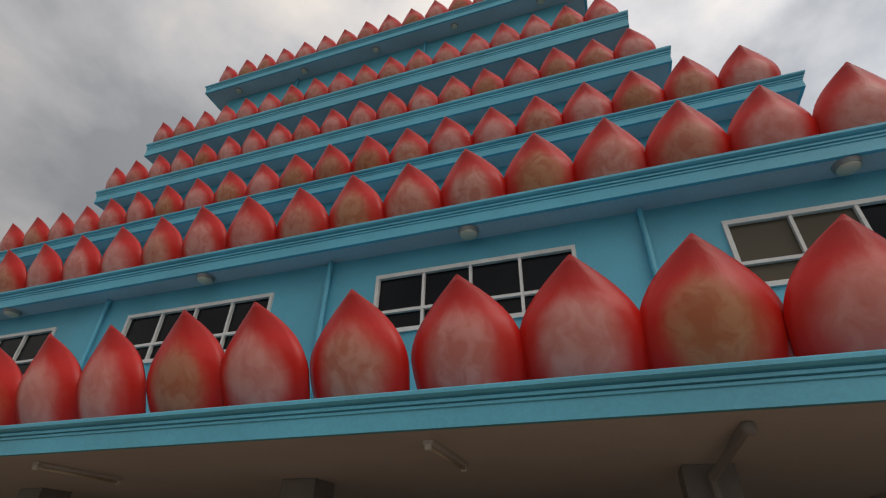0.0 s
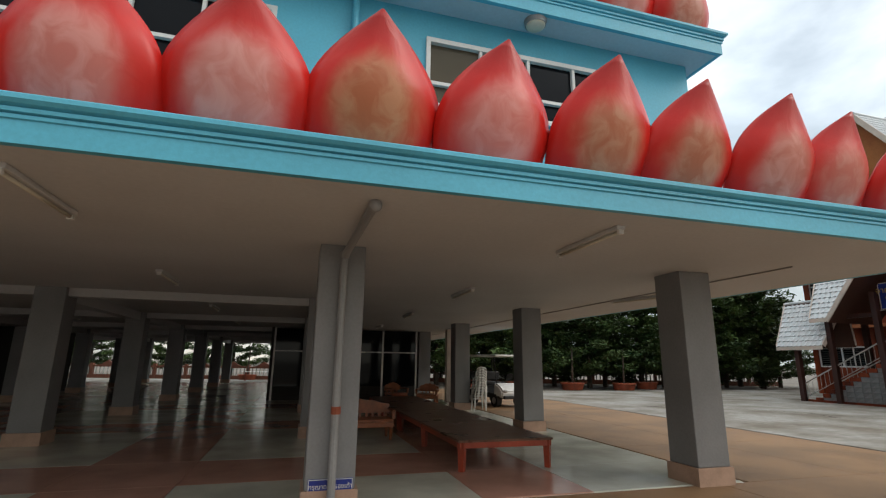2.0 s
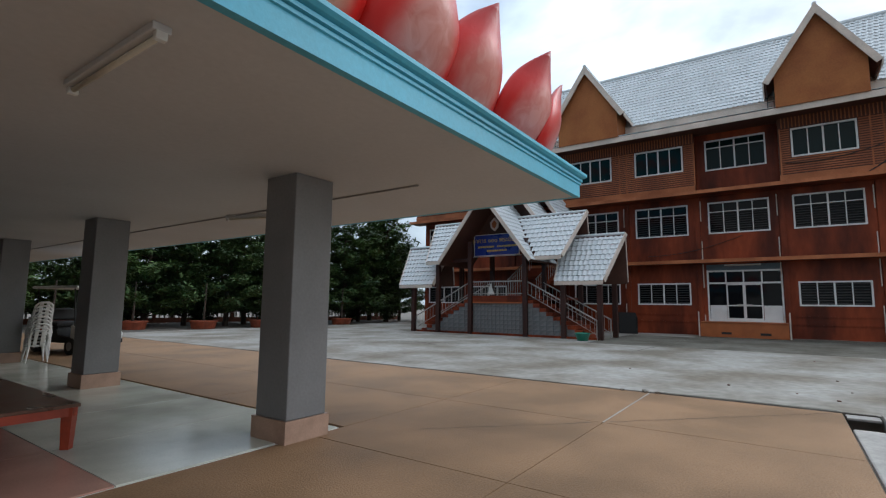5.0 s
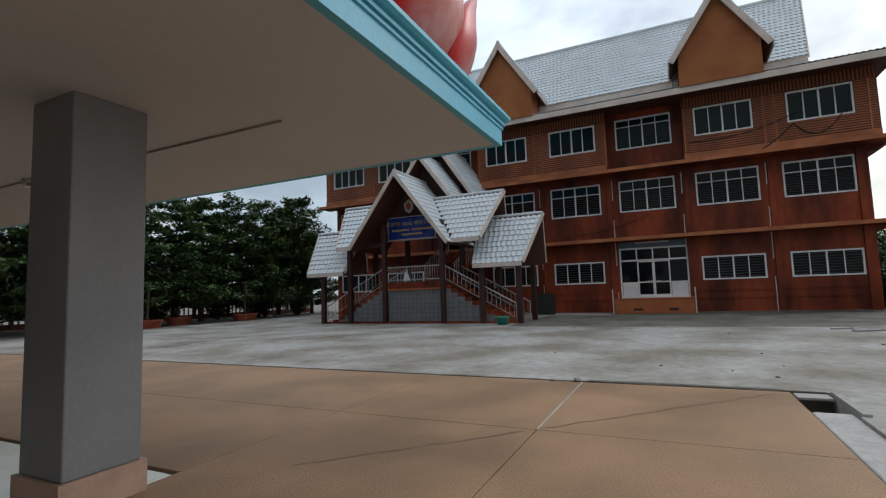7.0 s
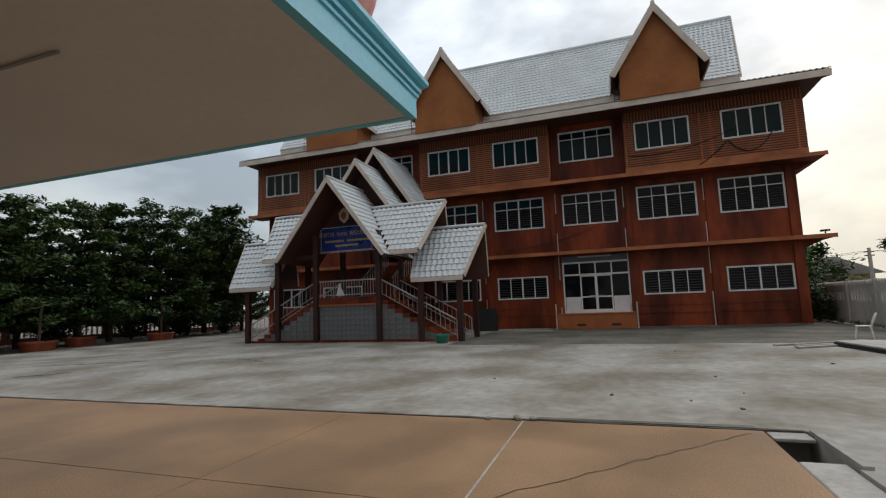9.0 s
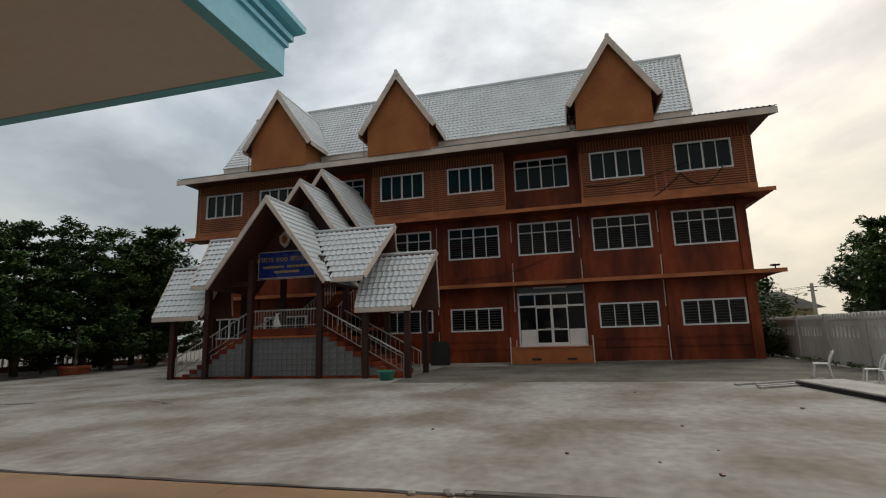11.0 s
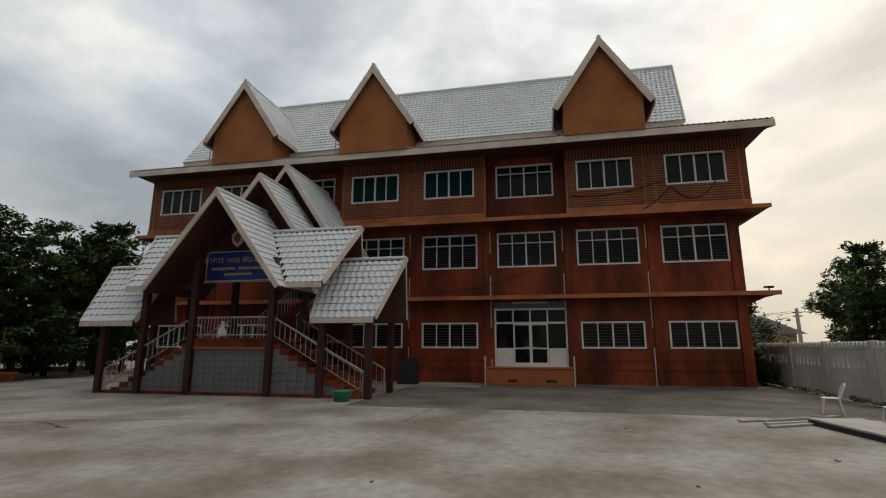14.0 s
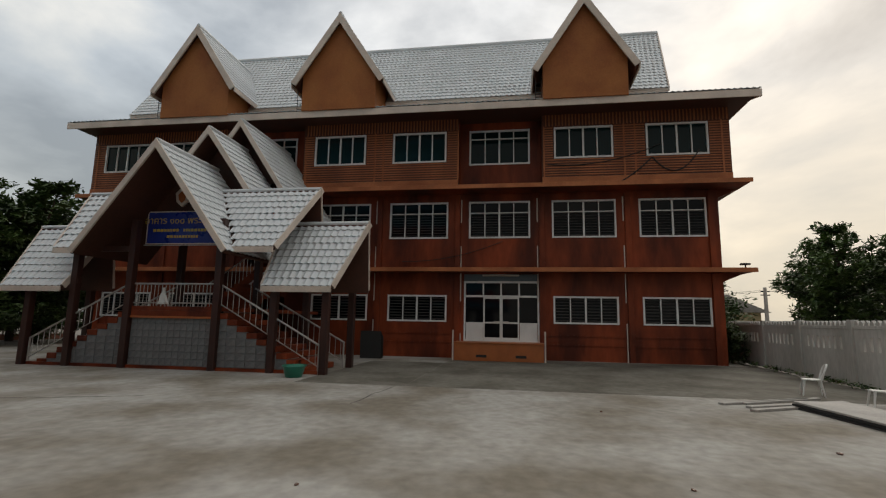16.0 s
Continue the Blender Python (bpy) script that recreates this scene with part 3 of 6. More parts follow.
# columns of the open ground floor
col = thing("column", "square grey painted column with a pink stone plinth", "column", "pavilion columns")
part("shaft", box_mesh(0, 0, 0.235, COLW, COLW, H1, 0.012), M_GREY, col)
bm = bmesh.new()
for x0, y0, x1, y1 in ((-0.03, -0.03, COLW + 0.03, 0.0), (-0.03, COLW, COLW + 0.03, COLW + 0.03), (-0.03, 0, 0, COLW), (COLW, 0, COLW + 0.03, COLW)):
    add_box(bm, x0, y0, 0, x1, y1, 0.235)
part("plinth", bm, M_PINKSTONE, col, "pink stone tile plinth")
part("core", box_mesh(0.002, 0.002, 0, COLW - 0.002, COLW - 0.002, 0.234), M_GREY, col)
col.location = (COLS_X[0], COLS_Y[0], 0)
for x in COLS_X:
    for y in COLS_Y:
        if (x, y) != (COLS_X[0], COLS_Y[0]):
            copy_thing(col, pose(x, y, 0))

# beams under the inner slab
bm = bmesh.new()
for x in COLS_X[:-1]:
    add_box(bm, x + 0.1, 11.75, 2.72, x + 0.4, 39.0, 2.949)
for y in COLS_Y[1:]:
    add_box(bm, COLS_X[0], y + 0.1, 2.78, COLS_X[-2] + 0.4, y + 0.4, 2.9485)
structure("beam", bm, M_SOFFIT, "plastered ceiling beams between the columns", "beam")
bm = bmesh.new()
add_tube(bm, (6.82, 5.4, 2.94), (6.82, 30, 2.94), 0.012, seg=6)
tagged(part("conduit", bm, M_PIPE), "thin grey cable conduit along the ceiling", "conduit")

# fluorescent battens
batten = thing("fluorescent_light", "unlit fluorescent batten on the pale ceiling", "ceiling light", "ceiling battens")
part("housing", box_mesh(-0.05, -0.62, -0.045, 0.05, 0.62, 0, 0.008), M_SOFFIT, batten)
bm = bmesh.new()
add_tube(bm, (0, -0.58, -0.062), (0, 0.58, -0.062), 0.018)
part("tube", bm, M_LAMP, batten, "dusty glass tube", smooth=True)
for y in (-0.6, 0.6):
    part("holder", box_mesh(-0.03, y - 0.02, -0.09, 0.03, y + 0.02, -0.04, 0.005), M_PLASTIC, batten)
batten.location = (3.33, 5.02, H1)
for x in (3.33, -1.85, -7.0):
    for y in (5.02, 9.4, 14.3, 19.6):
        if (x, y) != (3.33, 5.02):
            copy_thing(batten, pose(x, y, H1))
copy_thing(batten, pose(7.0, 8.9, H1, 0, 0, 20))

# rainwater pipe that runs down one column
pipe = thing("rainwater_pipe", "grey plastic rainwater pipe bent from ceiling to column", "drain pipe")
part("bend", tube_mesh((0.86, 4.42, 2.93), (0.76, 6.10, 2.80), 0.045), M_PIPE, pipe, smooth=False)
part("upright", tube_mesh((0.76, 6.115, 0.0), (0.76, 6.115, 2.82), 0.045), M_PIPE, pipe)
bm = bmesh.new()
bmesh.ops.create_uvsphere(bm, u_segments=12, v_segments=8, radius=0.062, matrix=Matrix.Translation((0.86, 4.42, 2.91)))
part("elbow", bm, M_PIPE, pipe, smooth=True)
bm = bmesh.new()
bmesh.ops.create_uvsphere(bm, u_segments=12, v_segments=8, radius=0.06, matrix=Matrix.Translation((0.76, 6.11, 2.81)))
part("elbow", bm, M_PIPE, pipe, smooth=True)
part("coupling", tube_mesh((0.76, 6.115, 1.02), (0.76, 6.115, 1.1), 0.055), M_TERRACOTTA, pipe)


def lettering(body, size, m, mat, parent, name="lettering"):
    cu = bpy.data.curves.new(name, "FONT")
    cu.body, cu.size, cu.extrude = body, size, 0.003
    cu.align_x, cu.align_y = "CENTER", "CENTER"
    cu.materials.append(mat)
    ob = new(name, cu)
    ob.parent = parent
    ob.matrix_local = m
    return ob


notice = thing("notice_plate", "small blue enamel notice plate with white lettering on a column", "sign", at=(0.755, 6.19, 0.27))
part("plate", box_mesh(-0.24, -0.01, -0.08, 0.24, 0.005, 0.08, 0.004), M_SIGN, notice)
bm = bmesh.new()
for c in ((-0.235, -0.075, 0.235, -0.069), (-0.235, 0.069, 0.235, 0.075), (-0.235, -0.069, -0.229, 0.069), (0.229, -0.069, 0.235, 0.069)):
    add_box(bm, c[0], -0.013, c[1], c[2], -0.01, c[3])
part("border", bm, M_WHITE, notice)
lettering("กรุณาถอดรองเท้า", 0.066, pose(0, -0.0135, 0, 90, 0, 0), M_WHITE, notice)

# terrazzo floor: pale panels with pink bands, each panel a piece
floor = thing("floor", "polished terrazzo floor of pale panels and pink bands", "floor", kind="structure")
part("bed", box_mesh(XC - 13.5, 6.3, -0.2, 6.5, 39.3, -0.012), M_WHITE, floor, "thin pale strip between the panels")
bx = [XC - 13.5]
for k in range(-4, 1):
    bx += [3.33 - 0.75 + 5.15 * k, 3.33 + 0.75 + 5.15 * k]
bx.append(6.48)
by = [6.32]
for k in range(6):
    by += [8.67 - 0.82 + 5.4 * k, 8.67 + 0.82 + 5.4 * k]
by.append(39.25)
for i in range(len(bx) - 1):
    for j in range(len(by) - 1):
        part("floor_panel", box_mesh(bx[i] + 0.006, by[j] + 0.006, -0.05, bx[i + 1] - 0.006, by[j + 1] - 0.006, 0.004), M_TERRA2 if i % 2 or (j % 2 and i < len(bx) - 2) else M_TERRA, floor)


# petals
def petal_mesh():
    nu, nv, h = 12, 16, 1.16
    bm = bmesh.new()
    uvl = bm.loops.layers.uv.new("UVMap")
    layers = []
    for back in (0, 1):
        rows = []
        for j in range(nv + 1):
            v = j / nv
            if v < 0.4:
                w = 0.49 + 0.06 * math.sin(v / 0.4 * math.pi / 2)
            else:
                s = (v - 0.4) / 0.6
                w = 0.55 * (0.78 * (1 - s ** 2.3) + 0.22 * (1 - s) ** 1.1)
            w = max(w, 0.012)
            out = 0.34 * math.sin(min(v / 0.62, 1) * math.pi / 2) + (0.05 * ((v - 0.62) / 0.38) ** 2 if v > 0.62 else 0)
            row = []
            for i in range(nu + 1):
                u = i / nu * 2 - 1
                y = -out + 0.34 * w * u * u * 1.25 + back * 0.035
                row.append((bm.verts.new((w * u, y, h * v - back * 0.01 * v)), ((u + 1) / 2, v)))
            rows.append(row)
        layers.append(rows)

    def face(*q):
        f = bm.faces.new([a[0] for a in q])
        for lp, a in zip(f.loops, q):
            lp[uvl].uv = a[1]
        f.smooth = True

    for rows in layers:
        for j in range(nv):
            for i in range(nu):
                face(rows[j][i], rows[j][i + 1], rows[j + 1][i + 1], rows[j + 1][i])
    a, b = layers
    for j in range(nv):
        face(a[j][0], a[j + 1][0], b[j + 1][0], b[j][0])
        face(a[j][nu], a[j + 1][nu], b[j + 1][nu], b[j][nu])
    for i in range(nu):
        face(a[0][i], a[0][i + 1], b[0][i + 1], b[0][i])
        face(a[nv][i], a[nv][i + 1], b[nv][i + 1], b[nv][i])
    me = finish(bm, "lotus_petal", M_PETAL)
    me.materials.append(M_PETALBACK)
    for k in range(nv * nu, 2 * nv * nu):
        me.polygons[k].material_index = 1
    return me


PETAL = petal_mesh()
prng = random.Random(11)
PITCH = 1.082


def petal(x, y, z, turn, group):
    ob = tagged(new("lotus_petal", PETAL), "large red lotus petal with a faded pale belly on a ledge", "lotus petal", group)
    s = prng.uniform(0.99, 1.05)
    ob.matrix_basis = pose(x, y, z, prng.uniform(-2.5, 2.5), prng.uniform(-1.5, 1.5), turn + prng.uniform(-3, 3)) @ Matrix.Diagonal((prng.uniform(1.04, 1.10), 1, s, 1))


FIRST = (0.779, 0.45, 0.43, -0.02, 0.57, -5.65)
PITCHES = (PITCH, 1.112, 1.10, PITCH, PITCH, PITCH)
SET_OUT = [-7.07, -6.05, -4.83, -3.79, -2.62, -1.42, -0.32, 0.79, 1.90, 3.04, 4.07, 5.25, 6.14, 7.32]
for i, (y, hx, z0, z1) in enumerate(TIERS):
    row = [FIRST[i] + PITCHES[i] * (k - 40) for k in range(80)] if i else [SET_OUT[0] - PITCH * k for k in range(20, 0, -1)] + SET_OUT
    for x in row:
        if XC - hx + 0.35 < x < XC + hx - 0.35:
            petal(x, y + 0.34, z1 - 0.015, 0, "petals of one canopy edge")
    k = 0
    if i == 0:  # the corner petal stands aslant
        petal(XC + hx - 0.58, y + 0.42, z1 - 0.06, 32, "petals of one canopy edge")
    while y + 1.35 + PITCH * k < 2 * YC - y - 0.4:
        petal(XC + hx - 0.34, y + 1.35 + PITCH * k, z1 - 0.015, 90, "petals of the side edge")
        k += 1
spire = thing("roof_spire", "small gilded finial on the topmost roof", "finial", at=(-3.9, 13.5, 21.43))
bm = bmesh.new()
bmesh.ops.create_cone(bm, cap_ends=True, segments=16, radius1=0.5, radius2=0.1, depth=2.6, matrix=Matrix.Translation((0, 0, 1.3)))
part("cone", bm, M_GOLD, spire, smooth=True)
part("base", box_mesh(-0.6, -0.6, 0, 0.6, 0.6, 0.3, 0.04), M_GOLD, spire)

# ---- brown three-storey hall ----
PLACE = Matrix.Translation((-0.098, 0, 0)) @ Matrix.Scale(1.0875, 4)
FX, BX = 29.1, 28.55
S0, S1 = -5.3, 22.0
CEN = [-3.58, -0.16, 3.26, 6.69, 10.1, 13.5, 16.95, 20.4]
DOOR = (1.66, 4.71)
ground_holes = [(c - 1.26, c + 1.26, 1.45, 2.55) for i, c in enumerate(CEN) if i not in (2, 5)] + [(DOOR[0], DOOR[1], 0.70, 3.42), (12.6, 14.4, 0.0, 2.4)]
mid_holes = [(c - 1.27, c + 1.27, 4.93, 6.5) for i, c in enumerate(CEN) if i != 5] + [(12.4, 14.6, 3.75, 6.3)]
wall_w = thing("wall_west", "dark red-brown streaky painted front wall of the three-storey hall", "wall", kind="structure")
part("ground_storey", wall_mesh("x", FX, 0.25, S0, S1, 0, 3.5, ground_holes), M_RED, wall_w)
part("middle_storey", wall_mesh("x", FX, 0.25, S0, S1, 3.5, 7.0, mid_holes), M_RED, wall_w)
BAYS = [(-5.68, 1.5), (4.95, 11.85), (15.55, 22.4)]
RECESS = [(1.5, 4.95), (11.85, 15.55)]
for a, b in RECESS:
    c = (a + b) / 2 if a > 5 else 3.26
    part("recess_wall", wall_mesh("x", FX, 0.25, a, b, 7.0, 10.2, [(c - 1.28, c + 1.28, 8.1, 9.64)]), M_RED, wall_w)
wall_s = structure("wall_south", wall_mesh("y", S0, 0.25, FX + 0.25, 38, 0, 10.2), M_RED, "plain red-brown side wall of the hall", "wall")
structure("wall_north", wall_mesh("y", S1 - 0.25, 0.25, FX + 0.25, 38, 0, 10.2), M_RED, "plain red-brown side wall of the hall", "wall")
structure("wall_east", wall_mesh("x", 37.75, 0.25, S0 + 0.25, S1 - 0.25, 0, 10.2), M_RED, "plain red-brown back wall of the hall", "wall")
bm = bmesh.new()
for z in (0.1, 3.5, 6.95, 10.15):
    add_box(bm, FX + 0.25, S0 + 0.25, z - 0.1, 37.75, S1 - 0.25, z)
structure("floor_hall", bm, M_DARK, "dark floors inside the hall", "floor")

# wooden-board bays of the top storey
win_top = {0: (-3.72, -0.14), 1: (6.62, 10.15), 2: (17.2, 20.6)}
for n, (a, b) in enumerate(BAYS):
    bay = thing("wall_bay", "orange-brown boarded bay of the top storey with batten trim", "wall", kind="structure")
    hs = [(c - 1.16, c + 1.16, 8.1, 9.43) for c in win_top[n]]
    # wall behind the slats carries the gap shade in its colour
    part("bay_wall", wall_mesh("x", BX, 0.2, a, b, 6.98, 10.2, hs), M_BAYSHADE, bay)
    part("bay_side", box_mesh(BX + 0.2, a, 6.98, FX + 0.25, a + 0.15, 10.2), M_RED, bay)
    part("bay_side", box_mesh(BX + 0.2, b - 0.15, 6.98, FX + 0.25, b, 10.2), M_RED, bay)
    part("bay_bottom", box_mesh(BX + 0.2, a + 0.15, 6.98, FX, b - 0.15, 7.1), M_BAY, bay)
    part("sill_board", box_mesh(BX - 0.05, a, 6.98, BX, b, 7.33, 0.01), M_BAY, bay, "plain board band")
    # upright battens under the eave
    me = finish(box_mesh(-0.03, -0.022, 0, 0, 0.022, 0.62), "batten", M_BAY)
    k = int((b - a) / 0.135)
    for i in range(k):
        piece("batten", me, bay, Matrix.Translation((BX, a + 0.07 + i * (b - a - 0.1) / k, 9.5)))
    # level slats between and below the windows
    segs = [(a + 0.05, hs[0][0] - 0.04), (hs[0][1] + 0.04, hs[1][0] - 0.04), (hs[1][1] + 0.04, b - 0.05)]
    low = finish(box_mesh(-0.028, a + 0.05, -0.022, 0, b - 0.05, 0.022), "slat", M_BAY)
    side = [finish(box_mesh(-0.028, p, -0.022, 0, q, 0.022), "slat", M_BAY) for p, q in segs]
    z = 7.42
    while z < 9.46:
        if z < 8.06:
            piece("slat", low, bay, Matrix.Translation((BX, 0, z)))
        else:
            for me2 in side:
                piece("slat", me2, bay, Matrix.Translation((BX, 0, z)))
        z += 0.105
    for y in [hs[0][0] - 0.5, hs[0][1] + 0.42, hs[1][0] - 0.42, hs[1][1] + 0.4]:
        part("upright_strip", box_mesh(BX - 0.04, y - 0.03, 7.33, BX - 0.03, y + 0.03, 9.48), M_BAY, bay)
    for c in win_top[n]:
        window_in_x("window_top", BX - 0.02, c - 1.16, c + 1.16, 8.1, 9.43, 4, glass=M_TEALGLASS)
for a, b in RECESS:
    c = (a + b) / 2 if a > 5 else 3.26
    window_in_x("window_recess", FX, c - 1.28, c + 1.28, 8.1, 9.64, 4, 0.32, glass=M_TEALGLASS)
for i, c in enumerate(CEN):
    if i != 5:
        window_in_x("window_middle", FX, c - 1.27, c + 1.27, 4.93, 6.5, 4, 0.42, True)
    if i not in (2, 5):
        window_in_x("window_ground", FX, c - 1.26, c + 1.26, 1.45, 2.55, 4, 0.0, True)

# slab bands that throw a shade over each storey
for z, x0, y0, y1 in ((3.5, 28.4, -6.22, 22.6), (6.82, 28.0, -6.1, 22.6)):
    band = thing("slab_band", "thin projecting red-brown concrete ledge between storeys", "ledge", kind="structure")
    part("slab", box_mesh(x0, y0, z, FX + 0.02, y1, z + 0.12), M_RED, band)
    part("edge_trim", box_mesh(x0 - 0.03, y0 - 0.03, z - 0.03, x0, y1, z + 0.14, 0.008), M_BAY, band, "lighter painted edge")
    part("slab", box_mesh(FX + 0.02, y0, z, 38.5, S0, z + 0.12), M_RED, band)
    bm = bmesh.new()
    y = y0 + 0.4
    prism(bm, [(S0, z - 0.35), (S0, z), (y0 + 0.1, z)], "x", FX + 0.1, FX + 0.3)
    part("bracket", bm, M_RED, band)
# pilasters and rain pipes on the front
for y in (-5.0, -1.87, 1.52, 5.0, 8.4, 11.8, 15.2, 18.7, 21.75):
    pil = thing("pilaster", "shallow red-brown pilaster on the front wall", "pilaster", kind="structure")
    part("shaft", box_mesh(FX - 0.08, y - 0.11, 0, FX - 0.002, y + 0.11, 3.46, 0.006), M_RED, pil)
    part("shaft", box_mesh(FX - 0.08, y - 0.11, 3.63, FX - 0.002, y + 0.11, 6.8, 0.006), M_RED, pil)
for y in (-1.7, 1.7, 4.85, 8.55):
    for z0, z1 in ((0.0, 1.5), (2.3, 3.45), (3.65, 4.6), (5.6, 6.6)):
        if z0 == 0.0 and y in (1.7, 4.85):
            z1 = 1.0
        tagged(part("downpipe", tube_mesh((FX - 0.02, y, z0), (FX - 0.02, y, z1), 0.024, seg=8), M_BEIGE), "thin peeling cream pipe on the red-brown wall", "downpipe")
part_lines = bmesh.new()
for z in (0.62, 0.98):
    add_box(part_lines, FX - 0.03, S0 + 0.05, z - 0.02, FX - 0.001, DOOR[0] - 0.1, z + 0.02)
    add_box(part_lines, FX - 0.03, DOOR[1] + 0.1, z - 0.02, FX - 0.001, 12.5, z + 0.02)
structure("trim", part_lines, M_RED, "raised dado strips along the wall foot", "trim")

# double entrance door with side lights
door = thing("door_entrance", "closed white aluminium double door with dark glass and side lights", "door", kind="structure")
x, (a, b) = FX + 0.02, DOOR
bm = bmesh.new()
for c in ((a, 0.70, b, 0.78), (a, 2.48, b, 2.56), (a, 3.06, b, 3.14), (a, 0.78, a + 0.07, 3.06), (b - 0.07, 0.78, b, 3.06)):
    add_box(bm, x - 0.04, c[0], c[1], x + 0.08, c[2], c[3])
part("door_frame", bm, M_WHITE, door)
part("head_panel", box_mesh(x - 0.02, a, 3.14, x + 0.06, b, 3.42), material("blue_grey_panel", (0.10, 0.14, 0.17), 0.5, 0.15), door, "blue-grey panel over the door")
w = (b - a - 0.14) / 4
for k in range(4):
    y = a + 0.07 + w * k
    part("top_light", box_mesh(x + 0.02, y + 0.03, 2.56, x + 0.03, y + w - 0.03, 3.06), M_GLASS, door)
    if k in (0, 3):
        part("side_light", box_mesh(x + 0.02, y, 1.46, x + 0.03, y + w, 2.48), M_GLASS, door)
        part("kick_panel", box_mesh(x, y + 0.01, 0.78, x + 0.03, y + w - 0.02, 1.46, 0.005), M_WHITE, door)
    else:
        leaf = part("door_leaf", box_mesh(x + 0.02, y + 0.06, 0.86, x + 0.03, y + w - 0.06, 2.42), M_GLASS, door)
        bm = bmesh.new()
        for c in ((y, 0.78, y + w, 0.86), (y, 2.42, y + w, 2.48), (y, 0.86, y + 0.06, 2.42), (y + w - 0.06, 0.86, y + w, 2.42), (y + 0.06, 1.42, y + w - 0.06, 1.48)):
            add_box(bm, x - 0.015, c[0], c[1], x + 0.04, c[2], c[3])
        part("leaf_frame", bm, M_WHITE, leaf)
        part("door_handle", tube_mesh((x - 0.05, y + (w - 0.05 if k == 1 else 0.05), 1.5), (x - 0.05, y + (w - 0.3 if k == 1 else 0.3), 1.5), 0.018), M_STEEL, leaf)
    if k:
        part("post", box_mesh(x - 0.03, y - 0.03, 2.56, x + 0.06, y + 0.03, 3.06), M_WHITE, door)
lamp_bar = thing("wall_light", "unlit white batten lamp over the entrance door", "wall light")
part("housing", box_mesh(FX - 0.06, 2.45, 3.34, FX - 0.005, 3.95, 3.41, 0.008), M_WHITE, lamp_bar)
part("tube", tube_mesh((FX - 0.08, 2.5, 3.35), (FX - 0.08, 3.9, 3.35), 0.018, seg=8), M_LAMP, lamp_bar, "dusty glass tube")
steps = thing("door_step", "orange tiled landing block before the entrance door", "doorstep", kind="structure")
part("block", box_mesh(27.95, 1.55, 0, FX - 0.01, 4.95, 0.66, 0.015), M_ORANGE, steps)
part("nosing", box_mesh(27.92, 1.53, 0.66, FX - 0.01, 4.97, 0.70, 0.01), M_ORANGE, steps)
for y in (2.4, 3.9):
    part("vent", box_mesh(27.94, y - 0.2, 0.14, 27.955, y + 0.2, 0.24), M_DARK, steps, "small dark vent slot")
for y in (1.5, 5.0):
    part("rail_post", tube_mesh((27.95, y, 0), (27.95, y, 1.15), 0.03), M_BEIGE, steps)

# ---- roofs ----
TW, TL = 0.215, 0.29


def tile_mesh():
    """One interlocking roof tile with a rolled profile, seen from above: width along x, length along y."""
    bm = bmesh.new()
    prof = [(-0.1075, 0.008), (-0.075, 0.0), (-0.03, 0.0), (0.0, 0.018), (0.04, 0.03), (0.08, 0.016), (0.1095, 0.008)]
    rows = []
    for y, up in ((0, 0.034), (TL + 0.02, 0.0)):
        rows.append([bm.verts.new((px, y, pz + up)) for px, pz in prof])
    lip = [bm.verts.new((px, 0, pz + 0.01)) for px, pz in prof]
    for i in range(len(prof) - 1):
        bm.faces.new((rows[0][i], rows[0][i + 1], rows[1][i + 1], rows[1][i]))
        bm.faces.new((lip[i], lip[i + 1], rows[0][i + 1], rows[0][i]))
    return bm


TILE = finish(tile_mesh(), "roof_tile", M_TILE)


def slope_frame(a, b, c):
    """Matrix of a roof slope: origin a (a lower corner), x towards b along the eave, y up towards c."""
    a, b, c = Vector(a), Vector(b), Vector(c)
    ex = (b - a).normalized()
    ey = (c - a) - ex * (c - a).dot(ex)
    length = ey.length
    ey.normalize()
    ez = ex.cross(ey)
    m = Matrix((ex, ey, ez)).transposed().to_4x4()
    m.translation = a
    return m, (b - a).length, length, (c - a).dot(ex)


def tiled_slope(parent, a, b, c, d, pieces=True, keep=None):
    """Tiles a quadrilateral slope: eave from a to b, top edge from d (over a) to c (over b)."""
    m, wide, high, skew = slope_frame(a, b, d)
    inv = m.inverted()
    cc, dd = inv @ Vector(c), inv @ Vector(d)
    nx, ny = max(1, round(wide / TW)), max(1, round(high / TL))
    verts, faces = [], []
    src_v = [v.co.copy() for v in TILE.vertices]
    src_f = [tuple(p.vertices) for p in TILE.polygons]
    for j in range(ny):
        y = high * j / ny
        t0 = y / high
        left, right = dd.x * t0, wide + (cc.x - wide) * t0
        k = max(1, round((right - left) / TW))
        for i in range(k):
            x = left + (right - left) * (i + 0.5) / k
            if keep and not keep(m @ Vector((x, y + TL / 2, 0))):
                continue
            tm = Matrix.Translation((x, y, 0)) @ Matrix.Diagonal(((right - left) / k / TW, high / ny / TL, 1, 1))
            if pieces:
                piece("roof_tile", TILE, parent, m @ tm)
            else:
                o = len(verts)
                mt = m @ tm
                verts += [mt @ v for v in src_v]
                faces += [tuple(o + q for q in f) for f in src_f]
    if verts:
        me = bpy.data.meshes.new("roof_tiles")
        me.from_pydata(verts, [], faces)
        me.materials.append(M_TILE)
        ob = new("roof_tiles", me)
        ob.parent = parent
        ob["kind"] = "stuff"


